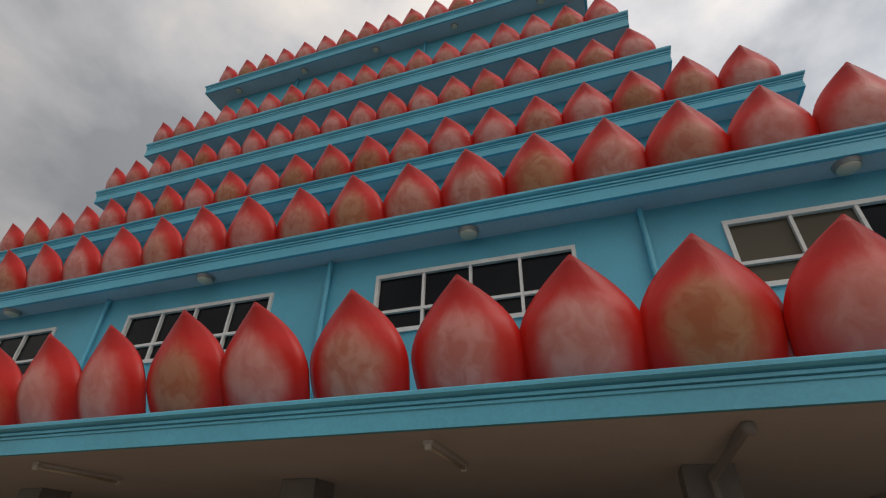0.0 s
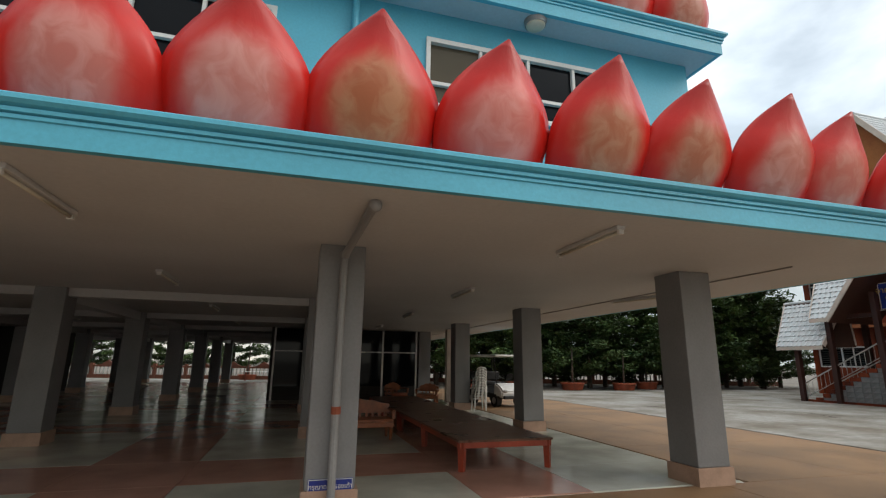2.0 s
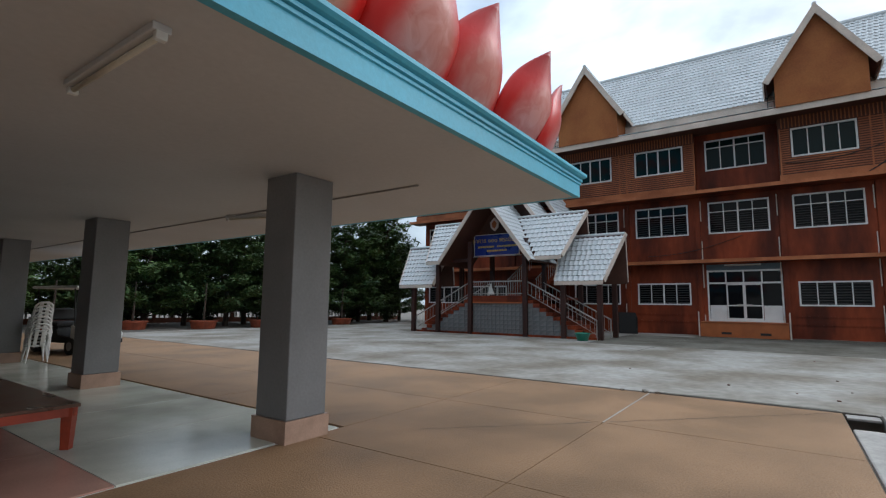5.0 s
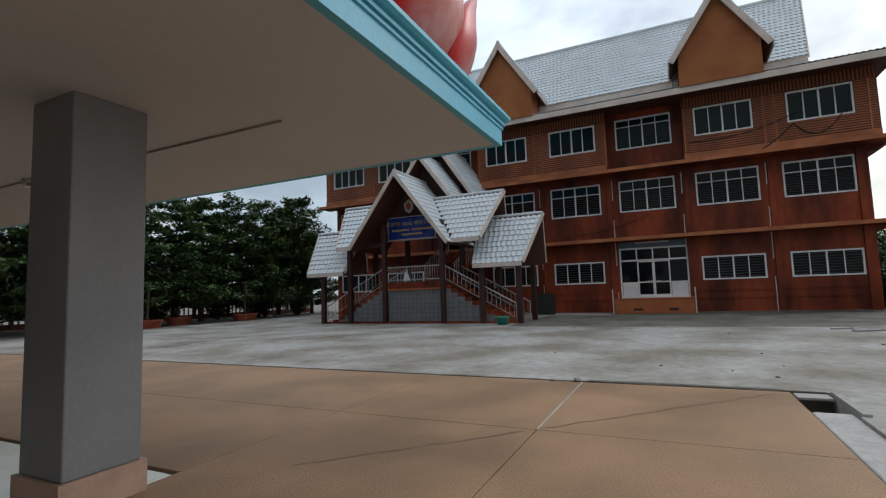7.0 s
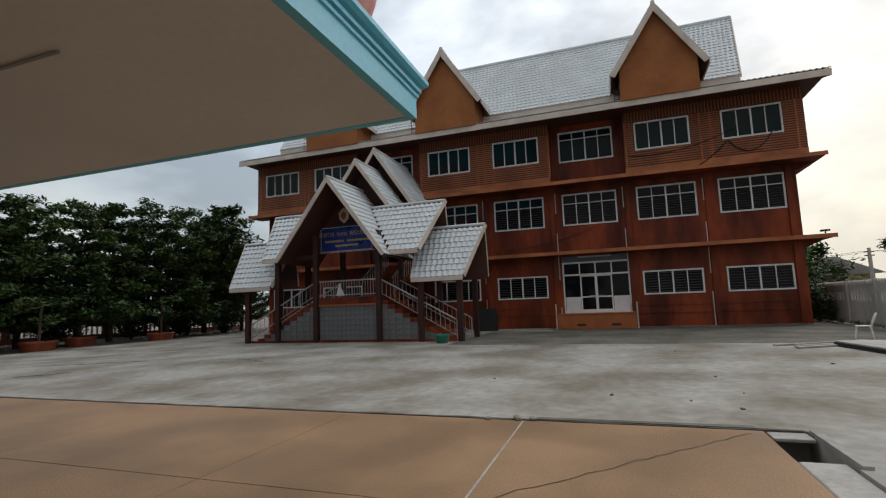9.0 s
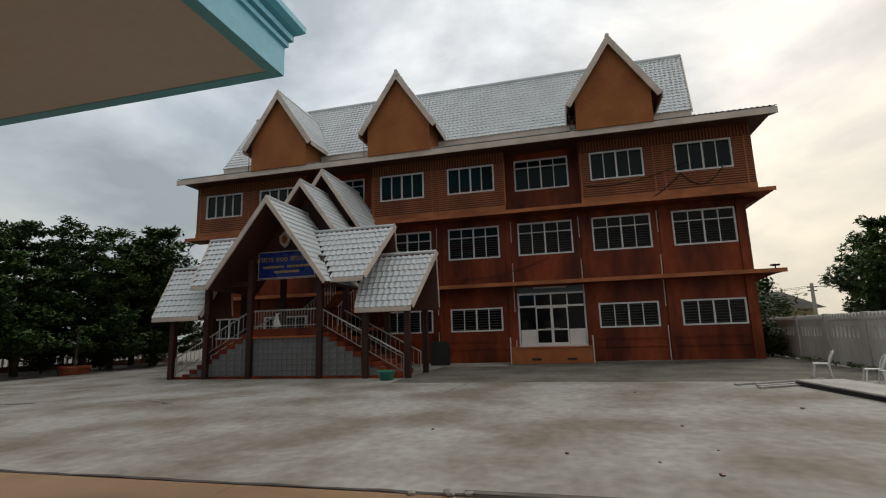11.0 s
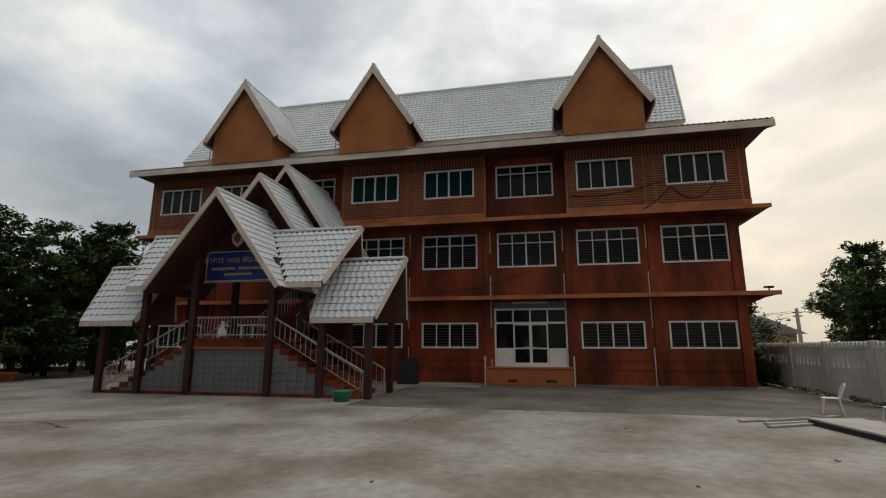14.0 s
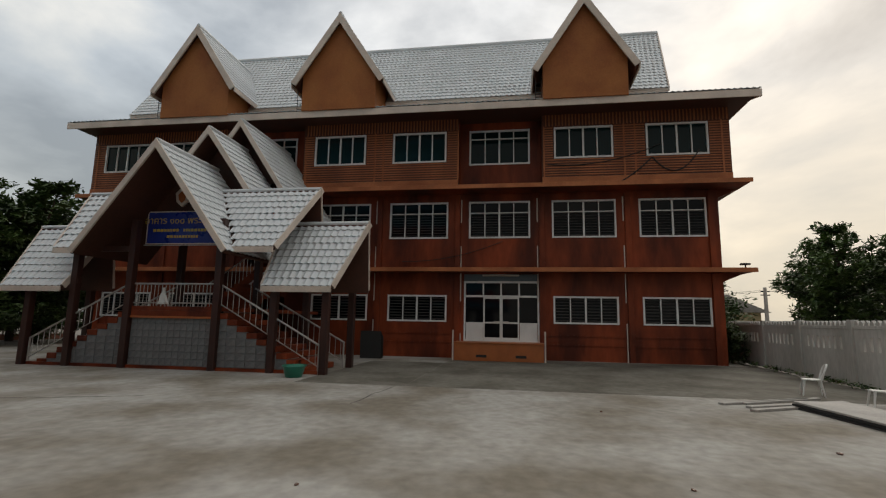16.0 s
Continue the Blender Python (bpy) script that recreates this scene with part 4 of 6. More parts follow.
def plank_between(bm, a, b, w, t, up=(0, 0, 1)):
    """A board from a to b, w tall (downwards from the line) and t thick."""
    a, b = Vector(a), Vector(b)
    d = (b - a).normalized()
    side = d.cross(Vector(up)).normalized()
    down = d.cross(side).normalized()
    if down.z > 0:
        down = -down
    pts = []
    for p in (a, b):
        for sgn in (-1, 1):
            for dn in (0, w):
                pts.append(bm.verts.new(p + side * sgn * t / 2 + down * dn))
    q = pts
    for f in ((0, 1, 3, 2), (4, 6, 7, 5), (0, 2, 6, 4), (1, 5, 7, 3), (0, 4, 5, 1), (2, 3, 7, 6)):
        bm.faces.new([q[i] for i in f])


def deck_quad(bm, a, b, c, d, t=0.06):
    """A thin roof deck under the tiles."""
    a, b, c, d = (Vector(p) for p in (a, b, c, d))
    nrm = (b - a).cross(d - a).normalized()
    if nrm.z < 0:
        nrm = -nrm
    hi = [bm.verts.new(p - nrm * 0.012) for p in (a, b, c, d)]
    lo = [bm.verts.new(p - nrm * t) for p in (a, b, c, d)]
    bm.faces.new(hi)
    bm.faces.new(lo[::-1])
    for i in range(4):
        bm.faces.new((hi[i], hi[(i + 1) % 4], lo[(i + 1) % 4], lo[i]))


M_EAVEUNDER = material("dark_eave_board", (0.085, 0.03, 0.017), 0.6, 0.2, 1, 12, 0.1)
# low eave roof
E0, E1 = -6.3, 22.65
eave = thing("roof_eave", "low white-tiled eave roof with a beige fascia", "roof", kind="structure")
bm = bmesh.new()
deck_quad(bm, (27.25, E1, 10.03), (27.25, E0, 10.03), (28.75, E0, 10.5), (28.75, E1, 10.5), 0.1)
part("deck", bm, M_EAVEUNDER, eave, "dark brown boarded underside")
part("fascia", box_mesh(27.2, E0, 9.78, 27.25, E1, 10.06, 0.008), M_BEIGE, eave, "beige painted fascia board")
bm = bmesh.new()
prism(bm, [(27.25, 9.78), (28.55, 10.15), (40, 10.15), (40, 10.5), (28.75, 10.52), (27.25, 10.05)], "y", E0, E0 + 0.05)
part("side_fascia", bm, M_BEIGE, eave, "beige painted fascia board")
tiled_slope(eave, (27.2, E1, 10.07), (27.2, E0, 10.07), (28.7, E0, 10.53), (28.7, E1, 10.53), False)
part("soffit", box_mesh(27.26, E0 + 0.05, 9.98, FX + 0.1, E1, 10.0), M_EAVEUNDER, eave)
part("soffit", box_mesh(FX + 0.1, E0 + 0.05, 9.98, 40, S0, 10.0), M_EAVEUNDER, eave)
part("flat_roof", box_mesh(28.7, E0 + 0.06, 10.2, 40, E1, 10.48), M_TILE, eave)

roof = thing("roof", "steep white-tiled main roof of the hall", "roof", kind="structure")
RY0, RY1 = -3.55, 20.9
lo0, lo1, hi1, hi0 = (28.65, RY1, 10.97), (28.65, RY0, 10.97), (32.4, RY0 - 0.75, 15.58), (32.4, RY1 + 0.6, 15.58)
bm = bmesh.new()
deck_quad(bm, lo0, lo1, hi1, hi0, 0.12)
part("deck", bm, M_BEIGE, roof)
bm = bmesh.new()
deck_quad(bm, (36.15, RY0, 10.92), (36.15, RY1, 10.92), hi0, hi1, 0.12)
part("back_slope", bm, M_TILE, roof)
part("curb", box_mesh(28.72, RY0, 10.45, 28.95, RY1, 10.95), M_BEIGE, roof, "low beige curb under the tiles")
bm = bmesh.new()
prism(bm, [(28.75, 10.48), (36.1, 10.48), (32.4, 15.25)], "y", RY0 + 0.15, RY0 + 0.35)
part("end_wall", bm, M_GABLE, roof)
bm = bmesh.new()
prism(bm, [(28.75, 10.48), (36.1, 10.48), (32.4, 15.25)], "y", RY1 - 0.35, RY1 - 0.15)
part("end_wall", bm, M_GABLE, roof)
bm = bmesh.new()
add_tube(bm, Vector(hi1) + Vector((0, 0, 0.05)), Vector(hi0) + Vector((0, 0, 0.05)), 0.11, seg=10)
part("ridge_cap", bm, M_TILE, roof)
bm = bmesh.new()
plank_between(bm, Vector(lo1) + Vector((-0.02, -0.02, 0.07)), Vector(hi1) + Vector((0, -0.02, 0.1)), 0.22, 0.05)
part("verge_board", bm, M_BEIGE, roof)


def rake_board(bm, xa, xb, yc, s, hw, ze, za, w):
    """A bargeboard from the eave up to the apex, cut upright where it meets its twin."""
    n = math.hypot(hw, za - ze)
    c, k = hw / n, (za - ze) / n
    prism(bm, [(yc, za), (yc + s * hw, ze), (yc + s * (hw - w * k), ze - w * c), (yc, za - w / c)], "x", xa, xb)


DORMERS = [(-0.08, 14.17), (9.82, 14.15), (16.36, 14.12)]


def clear_of_dormers(p):
    for yc, _ in DORMERS:
        if abs(p.y - yc) < 1.95 and p.z < 14.0 - abs(p.y - yc) * 1.53:
            return False
    return True


tiled_slope(roof, lo0, lo1, hi1, hi0, False, clear_of_dormers)
for yc, za in DORMERS:
    dm = thing("dormer_gable", "steep ochre gable with a beige bargeboard and white tiles", "gable", "roof gables")
    hw, ze, x0, x1 = 1.98, 11.15, 26.92, 31.5
    bm = bmesh.new()
    prism(bm, [(yc - 1.58, 10.05), (yc + 1.58, 10.05), (yc + 1.58, 11.6), (yc, 13.95), (yc - 1.58, 11.6)], "x", 27.12, 27.4)
    part("gable_wall", bm, M_GABLE, dm)
    for s in (-1, 1):
        part("cheek_wall", box_mesh(27.4, yc + s * 1.58, 10.0, 30.2, yc + s * 1.43, 11.6), M_GABLE, dm)
        e0, e1 = (x0, yc + s * hw, ze), (x1, yc + s * hw, ze)
        r0, r1 = (x0, yc, za), (x1, yc, za)
        bm = bmesh.new()
        deck_quad(bm, e0, e1, r1, r0, 0.1)
        part("deck", bm, M_EAVEUNDER, dm)
        bm = bmesh.new()
        rake_board(bm, x0 - 0.05, x0 + 0.01, yc, s, hw + 0.02, ze + 0.05, za + 0.08, 0.25)
        part("bargeboard", bm, M_BEIGE, dm, "beige painted bargeboard")
        part("eave_board", box_mesh(x0, yc + s * hw - 0.02, ze - 0.16, x1 - 1.5, yc + s * hw + 0.02, ze + 0.03), M_BEIGE, dm)
        if s < 0:
            tiled_slope(dm, (x0, yc - hw, ze + 0.02), (x1, yc - hw, ze + 0.02), (x1, yc, za + 0.02), (x0, yc, za + 0.02), False)
        else:
            tiled_slope(dm, (x1, yc + hw, ze + 0.02), (x0, yc + hw, ze + 0.02), (x0, yc, za + 0.02), (x1, yc, za + 0.02), False)
    part("ridge_cap", tube_mesh((x0, yc, za + 0.06), (x1, yc, za + 0.06), 0.09, seg=8), M_TILE, dm)
    bm = bmesh.new()
    for yy in (yc + 1.62, yc + 1.86):
        add_tube(bm, (27.3, yy, 10.1), (27.3, yy, 11.0), 0.015, seg=6)
    for zz in (10.2, 10.4, 10.6, 10.8):
        add_tube(bm, (27.3, yc + 1.62, zz), (27.3, yc + 1.86, zz), 0.012, seg=6)
    part("ladder_frame", bm, M_BLACK, dm, "small black iron ladder frame")

# ---- porch with double stairs ----
PC = 12.5
PX0, PX1 = 21.9, 23.9
POSTS = [7.74, 9.27, 11.02, 13.86, 15.72, 17.25]
porch = thing("porch_base", "stair platform with red-brown beams and grey block panels", "porch", kind="structure")
FLZ = 1.78
part("landing", box_mesh(PX0, 11.0, FLZ - 0.12, FX - 0.02, 13.9, FLZ, 0.01), M_RED, porch)
part("front_beam", box_mesh(PX0 - 0.03, 11.16, 1.45, PX0 + 0.15, 13.74, FLZ - 0.12, 0.01), M_RED, porch)
part("beam_nosing", box_mesh(PX0 - 0.05, 11.16, 1.44, PX0 - 0.03, 13.74, 1.5), M_ORANGE, porch)
part("foot_beam", box_mesh(PX0 - 0.02, 7.9, 0, PX0 + 0.12, 17.1, 0.09), M_RED, porch)
# added near-black sheet, stands in for the shade in the hollow behind the blocks
part("hollow_shade_panel", box_mesh(PX0 + 0.15, 11.0, 0.0, PX0 + 0.3, 13.9, 1.66), M_DARK, porch)
BLK = finish(box_mesh(0, -0.098, -0.098, 0.1, 0.098, 0.098, 0.012), "vent_block", M_BLOCK)
for i in range(13):
    for j in range(7):
        y, z = 11.26 + i * 0.2 - 0.02, 0.19 + j * 0.2
        if z < 1.44:
            piece("vent_block", BLK, porch, Matrix.Translation((PX0 + 0.02, y, z)))


def stair_flight(ya, yb):
    """Steps down from the landing at ya to the ground at yb, with an open block panel below."""
    st = thing("stairs", "red-brown concrete stair flight with galvanised railings", "stairs", kind="structure")
    s = 1 if yb > ya else -1
    n = 10
    rise, run = FLZ / n, abs(yb - ya) / n
    for k in range(n - 1):
        y0 = ya + s * run * k
        z1 = FLZ - rise * (k + 1)
        part("step", box_mesh(PX0 + 0.02, min(y0, y0 + s * run), z1 - 0.16, PX1, max(y0, y0 + s * run), z1, 0.008), M_RED, st)
        if z1 > 0.3:
            part("panel_backing", box_mesh(PX0 + 0.05, min(y0, y0 + s * run), 0.0, PX0 + 0.16, max(y0, y0 + s * run), z1 - 0.162), M_BLOCK, st)
        z = 0.19
        while z + 0.1 < z1 - 0.16:
            piece("vent_block", BLK, st, Matrix.Translation((PX0 + 0.03, y0 + s * run / 2, z)) @ Matrix.Diagonal((1, run / 0.2 * 0.98, 1, 1)))
            z += 0.2
    # added near-black strip in place of the shade under the lower steps
    part("stair_hollow_shade", box_mesh(PX0 + 0.165, min(ya, yb - s * run * 2), 0.0, PX0 + 0.3, max(ya, yb - s * run * 2), 0.35), M_DARK, st)
    for x in (PX0 + 0.02, PX1 - 0.05):
        rail = part("railing", tube_mesh((x, ya, FLZ + 0.66), (x, yb, 0.78), 0.028), M_STEEL, st, "galvanised pipe railing")
        part("lower_rail", tube_mesh((x, ya, FLZ + 0.12), (x, yb, 0.2), 0.016, seg=6), M_STEEL, rail)
        m = 17
        for k in range(m):
            f = (k + 0.5) / m
            y = ya + (yb - ya) * f
            part("baluster", tube_mesh((x, y, FLZ + 0.12 + (0.2 - FLZ - 0.12) * f), (x, y, FLZ + 0.66 + (0.78 - FLZ - 0.66) * f), 0.011, seg=5), M_STEEL, rail)
        part("newel", tube_mesh((x, yb, 0.0), (x, yb, 0.8), 0.03), M_STEEL, rail)
    return st


stair_flight(13.9, 17.1)
stair_flight(11.0, 7.9)
lrail = thing("landing_railing", "galvanised railing of thin bars along the porch landing", "railing")
part("top_rail", tube_mesh((PX0 + 0.05, 11.0, 2.44), (PX0 + 0.05, 13.9, 2.44), 0.028), M_STEEL, lrail)
part("bottom_rail", tube_mesh((PX0 + 0.05, 11.0, 1.88), (PX0 + 0.05, 13.9, 1.88), 0.02), M_STEEL, lrail)
for k in range(22):
    part("baluster", tube_mesh((PX0 + 0.05, 11.18 + k * 0.12, 1.78), (PX0 + 0.05, 11.18 + k * 0.12, 2.44), 0.011, seg=5), M_STEEL, lrail)
# inner flight up into the hall
inner = thing("stairs_inner", "inner concrete stairs rising from the landing into the hall", "stairs", kind="structure")
for k in range(10):
    part("step", box_mesh(25.2 + k * 0.32, 12.0, FLZ - 0.1 + k * 0.17, 25.52 + k * 0.32, 13.6, FLZ + (k + 1) * 0.17, 0.008), M_RED, inner)
for y in (12.0, 13.6):
    rl = part("railing", tube_mesh((25.2, y, FLZ + 0.9), (28.4, y, FLZ + 2.6), 0.025), M_STEEL, inner)
    for k in range(12):
        part("baluster", tube_mesh((25.3 + k * 0.26, y, FLZ + 0.1 + k * 0.138), (25.3 + k * 0.26, y, FLZ + 0.95 + k * 0.138), 0.011, seg=5), M_STEEL, rl)
# posts
ptop = {7.74: 2.55, 9.27: 2.6, 11.02: 4.3, 13.86: 4.3, 15.72: 3.5, 17.25: 2.55}
for y in POSTS:
    for x in (PX0 - 0.02, PX1 + 0.1):
        tagged(part("porch_post", box_mesh(x - 0.1, y - 0.1, 0, x + 0.1, y + 0.1, ptop[y] + (1.2 if x > 23 and ptop[y] > 4 else 0.05), 0.012), M_POST), "dark stained square post carrying the porch roof", "post", "porch posts")
for y0, y1, z in ((7.6, 9.4, 2.45), (9.6, 11.1, 3.4), (13.8, 15.8, 3.4), (15.6, 17.4, 2.45)):
    tagged(part("roof_beam", box_mesh(PX0 - 0.08, y0, z, PX0 + 0.05, y1, z + 0.16, 0.008), M_POST), "dark stained beam across the porch posts", "beam")


def hood(name, label, y0, y1, ze, zr, xe, xr, xb, zb, r0, r1, ends=(True, True)):
    """A gabled roof with its ridge along y: eave from y0 to y1, ridge from r0 to r1; bargeboards at its free ends."""
    h = thing(name, label, "porch roof", "porch roofs")
    bm = bmesh.new()
    deck_quad(bm, (xe, y1, ze), (xe, y0, ze), (xr, r0, zr), (xr, r1, zr), 0.09)
    part("deck", bm, M_EAVEUNDER, h)
    bm = bmesh.new()
    deck_quad(bm, (xb, r0, zb), (xb, r1, zb), (xr, r1, zr), (xr, r0, zr), 0.09)
    part("back_slope", bm, M_EAVEUNDER, h)
    part("eave_board", box_mesh(xe - 0.03, y0, ze - 0.13, xe + 0.01, y1, ze + 0.03, 0.006), M_BEIGE, h, "beige painted eave board")
    for on, y, yr in ((ends[0], y0, r0), (ends[1], y1, r1)):
        if on:
            for x, z, wide in ((xe, ze, 0.17), (xb, zb, 0.07)):
                bm = bmesh.new()
                plank_between(bm, (x, y if x == xe else yr, z + 0.08), (xr, yr, zr + 0.1), wide, 0.05)
                part("bargeboard", bm, M_BEIGE, h, "beige painted bargeboard")
    part("ridge_cap", tube_mesh((xr, r0, zr + 0.05), (xr, r1, zr + 0.05), 0.07, seg=8), M_TILE, h)
    tiled_slope(h, (xe, y1, ze + 0.02), (xe, y0, ze + 0.02), (xr, r0, zr + 0.02), (xr, r1, zr + 0.02), True)
    return h


LOW = "low white-tiled stair hood with beige boards"
WIDE = "white-tiled cross roof of the porch with beige boards"
hood("porch_hood", LOW, 7.50, 9.53, 2.34, 4.36, 21.55, 23.1, 23.35, 2.3, 6.99, 9.75)
hood("porch_hood", LOW, 15.88, 17.97, 2.30, 4.36, 21.55, 23.1, 23.35, 2.3, 15.75, 18.5)
HW, ZE = 2.42, 3.27
hood("porch_hood", WIDE, 9.16, 10.40, 3.42, 5.50, 21.4, 23.2, 23.5, 3.9, 8.63, 12.1, (True, False))
hood("porch_hood", WIDE, 15.05, 16.14, 3.42, 5.50, 21.4, 23.2, 23.5, 3.9, 13.4, 16.87, (False, True))


def front_gable(x0, x1, za, hw, ze, infill, near=False):
    g = thing("porch_gable", "steep white-tiled porch gable with beige bargeboards", "porch roof", "porch gables")
    yc = 12.75
    for s in (-1, 1):
        e0, e1, r0, r1 = (x0, yc + s * hw, ze), (x1, yc + s * hw, ze), (x0, yc, za), (x1, yc, za)
        bm = bmesh.new()
        deck_quad(bm, e0, e1, r1, r0, 0.09)
        part("deck", bm, M_EAVEUNDER, g)
        bm = bmesh.new()
        rake_board(bm, x0 - 0.05, x0 + 0.01, yc, s, hw + 0.03, ze + 0.06, za + 0.1, 0.16)
        part("bargeboard", bm, M_BEIGE, g, "beige painted bargeboard")
        if s < 0:
            tiled_slope(g, (x0, yc - hw, ze + 0.02), (x1, yc - hw, ze + 0.02), (x1, yc, za + 0.02), (x0, yc, za + 0.02), near)
        else:
            tiled_slope(g, (x1, yc + hw, ze + 0.02), (x0, yc + hw, ze + 0.02), (x0, yc, za + 0.02), (x1, yc, za + 0.02), False)
    part("ridge_cap", tube_mesh((x0, yc, za + 0.06), (x1, yc, za + 0.06), 0.08, seg=8), M_TILE, g)
    if infill:
        bm = bmesh.new()
        prism(bm, [(yc - hw * 0.62, ze + (za - ze) * 0.36), (yc + hw * 0.62, ze + (za - ze) * 0.36), (yc, za - 0.12)], "x", x0 + infill, x0 + infill + 0.06)
        part("gable_boarding", bm, M_EAVEUNDER, g, "dark stained boards")
    return g


front_gable(21.0, 23.9, 6.45, HW, ZE, 1.6, True)
front_gable(23.25, 25.6, 7.75, 2.4, 4.5, 0.9)
front_gable(25.05, 29.05, 8.78, 2.3, 5.4, 0.9)

# name board and crest in the porch gable
board = thing("name_board", "blue name board with gold lettering under the porch gable", "sign", at=(22.48, 12.78, 4.22))
part("panel", box_mesh(-0.03, -1.20, -0.50, 0.03, 1.20, 0.50, 0.01), M_SIGN, board)
bm = bmesh.new()
for c in ((-1.22, -0.52, 1.22, -0.49), (-1.22, 0.49, 1.22, 0.52), (-1.22, -0.49, -1.19, 0.49), (1.19, -0.49, 1.22, 0.49)):
    add_box(bm, -0.036, c[0], c[1], -0.03, c[2], c[3])
part("border", bm, M_BEIGE, board)
lettering("อาคาร ๑๐๐ พระชันษา", 0.31, pose(-0.034, 0, 0.22, 90, 0, -90), M_GOLD, board)
for z, spans in ((-0.08, ((-1.0, -0.1), (0.05, 1.0))), (-0.28, ((-0.5, 0.5),))):
    for a, b in spans:
        y = a
        while y < b:
            w = rng.uniform(0.05, 0.11)
            part("letter_bar", box_mesh(-0.034, -y - w, z - 0.045, -0.03, -y, z + 0.04), M_GOLD, board)
            y += w + 0.025
part("hanger", box_mesh(-0.01, -1.3, -0.56, 0.01, 1.3, -0.53), M_STEEL, board)
crest = thing("crest", "pale shield-shaped crest hung in the porch gable", "crest", at=(22.5, 12.88, 5.2))
bm = bmesh.new()
prism(bm, [(-0.24, 0.12), (0, 0.34), (0.24, 0.12), (0.2, -0.15), (0, -0.32), (-0.2, -0.15)], "x", -0.05, 0.02)
part("shield", bm, M_BEIGE, crest)
bm = bmesh.new()
prism(bm, [(-0.13, 0.06), (0, 0.2), (0.13, 0.06), (0.1, -0.1), (0, -0.2), (-0.1, -0.1)], "x", -0.07, -0.05)
part("inner_shield", bm, M_ORANGE, crest)

# ---- things under the pavilion ----
PLACE = Matrix.Identity(4)


def long_table(x0, y0, x1, y1, z):
    t = thing("long_table", "long low red-stained wooden platform table with a dark top", "table", at=((x0 + x1) / 2, (y0 + y1) / 2, 0))
    w, d = (x1 - x0) / 2, (y1 - y0) / 2
    part("tabletop", box_mesh(-w, -d, z - 0.035, w, d, z, 0.006), M_TABLE, t, "dark worn table top")
    bm = bmesh.new()
    for a in ((-w + 0.02, -d + 0.02, w - 0.02, -d + 0.06), (-w + 0.02, d - 0.06, w - 0.02, d - 0.02), (-w + 0.02, -d + 0.06, -w + 0.06, d - 0.06), (w - 0.06, -d + 0.06, w - 0.02, d - 0.06)):
        add_box(bm, a[0], a[1], z - 0.12, a[2], a[3], z - 0.036)
    part("apron", bm, M_TABLERED, t)
    for sx in (-1, 1):
        for sy in (-1, 0, 1):
            x, y = sx * (w - 0.07), sy * (d - 0.07)
            bm = bmesh.new()
            add_tube(bm, (x, y, 0.008), (x, y, z - 0.036), 0.055, 0.075, seg=4)
            part("leg", bm, M_TABLERED, t)
    return t


long_table(2.72, 7.72, 4.28, 12.4, 0.455)
long_table(2.72, 12.44, 4.28, 17.2, 0.455)


def sofa(m, wide, name, label):
    t = thing(name, label, "bench" if wide > 1 else "chair")
    w = wide / 2
    part("seat", box_mesh(-w, -0.3, 0.36, w, 0.3, 0.42, 0.012), M_CARVED, t)
    part("front_rail", box_mesh(-w, -0.32, 0.26, w, -0.28, 0.36, 0.01), M_CARVED, t)
    bm = bmesh.new()
    n = 9
    pts = [(-w, 0.5)] + [(-w + 2 * w * i / n, 0.66 + 0.12 * math.sin(math.pi * i / n) + 0.025 * (i % 2)) for i in range(n + 1)] + [(w, 0.5)]
    prism(bm, pts, "y", 0.27, 0.32)
    part("backrest", bm, M_CARVED, t, "carved curved backrest")
    for i in range(int(wide / 0.14)):
        x = -w + 0.1 + i * 0.14
        part("back_slat", box_mesh(x, 0.28, 0.42, x + 0.05, 0.31, 0.52), M_CARVED, t)
    for sx in (-1, 1):
        part("armrest", box_mesh(sx * w - 0.04, -0.32, 0.56, sx * w + 0.04, 0.28, 0.61, 0.015), M_CARVED, t)
        part("arm_post", box_mesh(sx * w - 0.035, -0.3, 0.42, sx * w + 0.035, -0.24, 0.56, 0.01), M_CARVED, t)
        for y in (-0.26, 0.26):
            bm = bmesh.new()
            add_tube(bm, (sx * (w - 0.05), y, 0.006), (sx * (w - 0.05), y, 0.2), 0.028, 0.045, seg=8)
            add_tube(bm, (sx * (w - 0.05), y, 0.2), (sx * (w - 0.05), y, 0.36), 0.045, 0.035, seg=8)
            part("leg", bm, M_CARVED, t)
    t.matrix_basis = m
    return t


sofa(pose(1.55, 11.25, 0, 0, 0, 0), 1.6, "carved_bench", "reddish carved hardwood bench with a slatted seat")
sofa(pose(5.15, 18.9, 0, 0, 0, -25), 0.75, "carved_armchair", "brown carved hardwood armchair with a rounded back")
sofa(pose(4.1, 19.7, 0, 0, 0, 20), 0.7, "carved_armchair", "brown carved hardwood armchair with a rounded back")


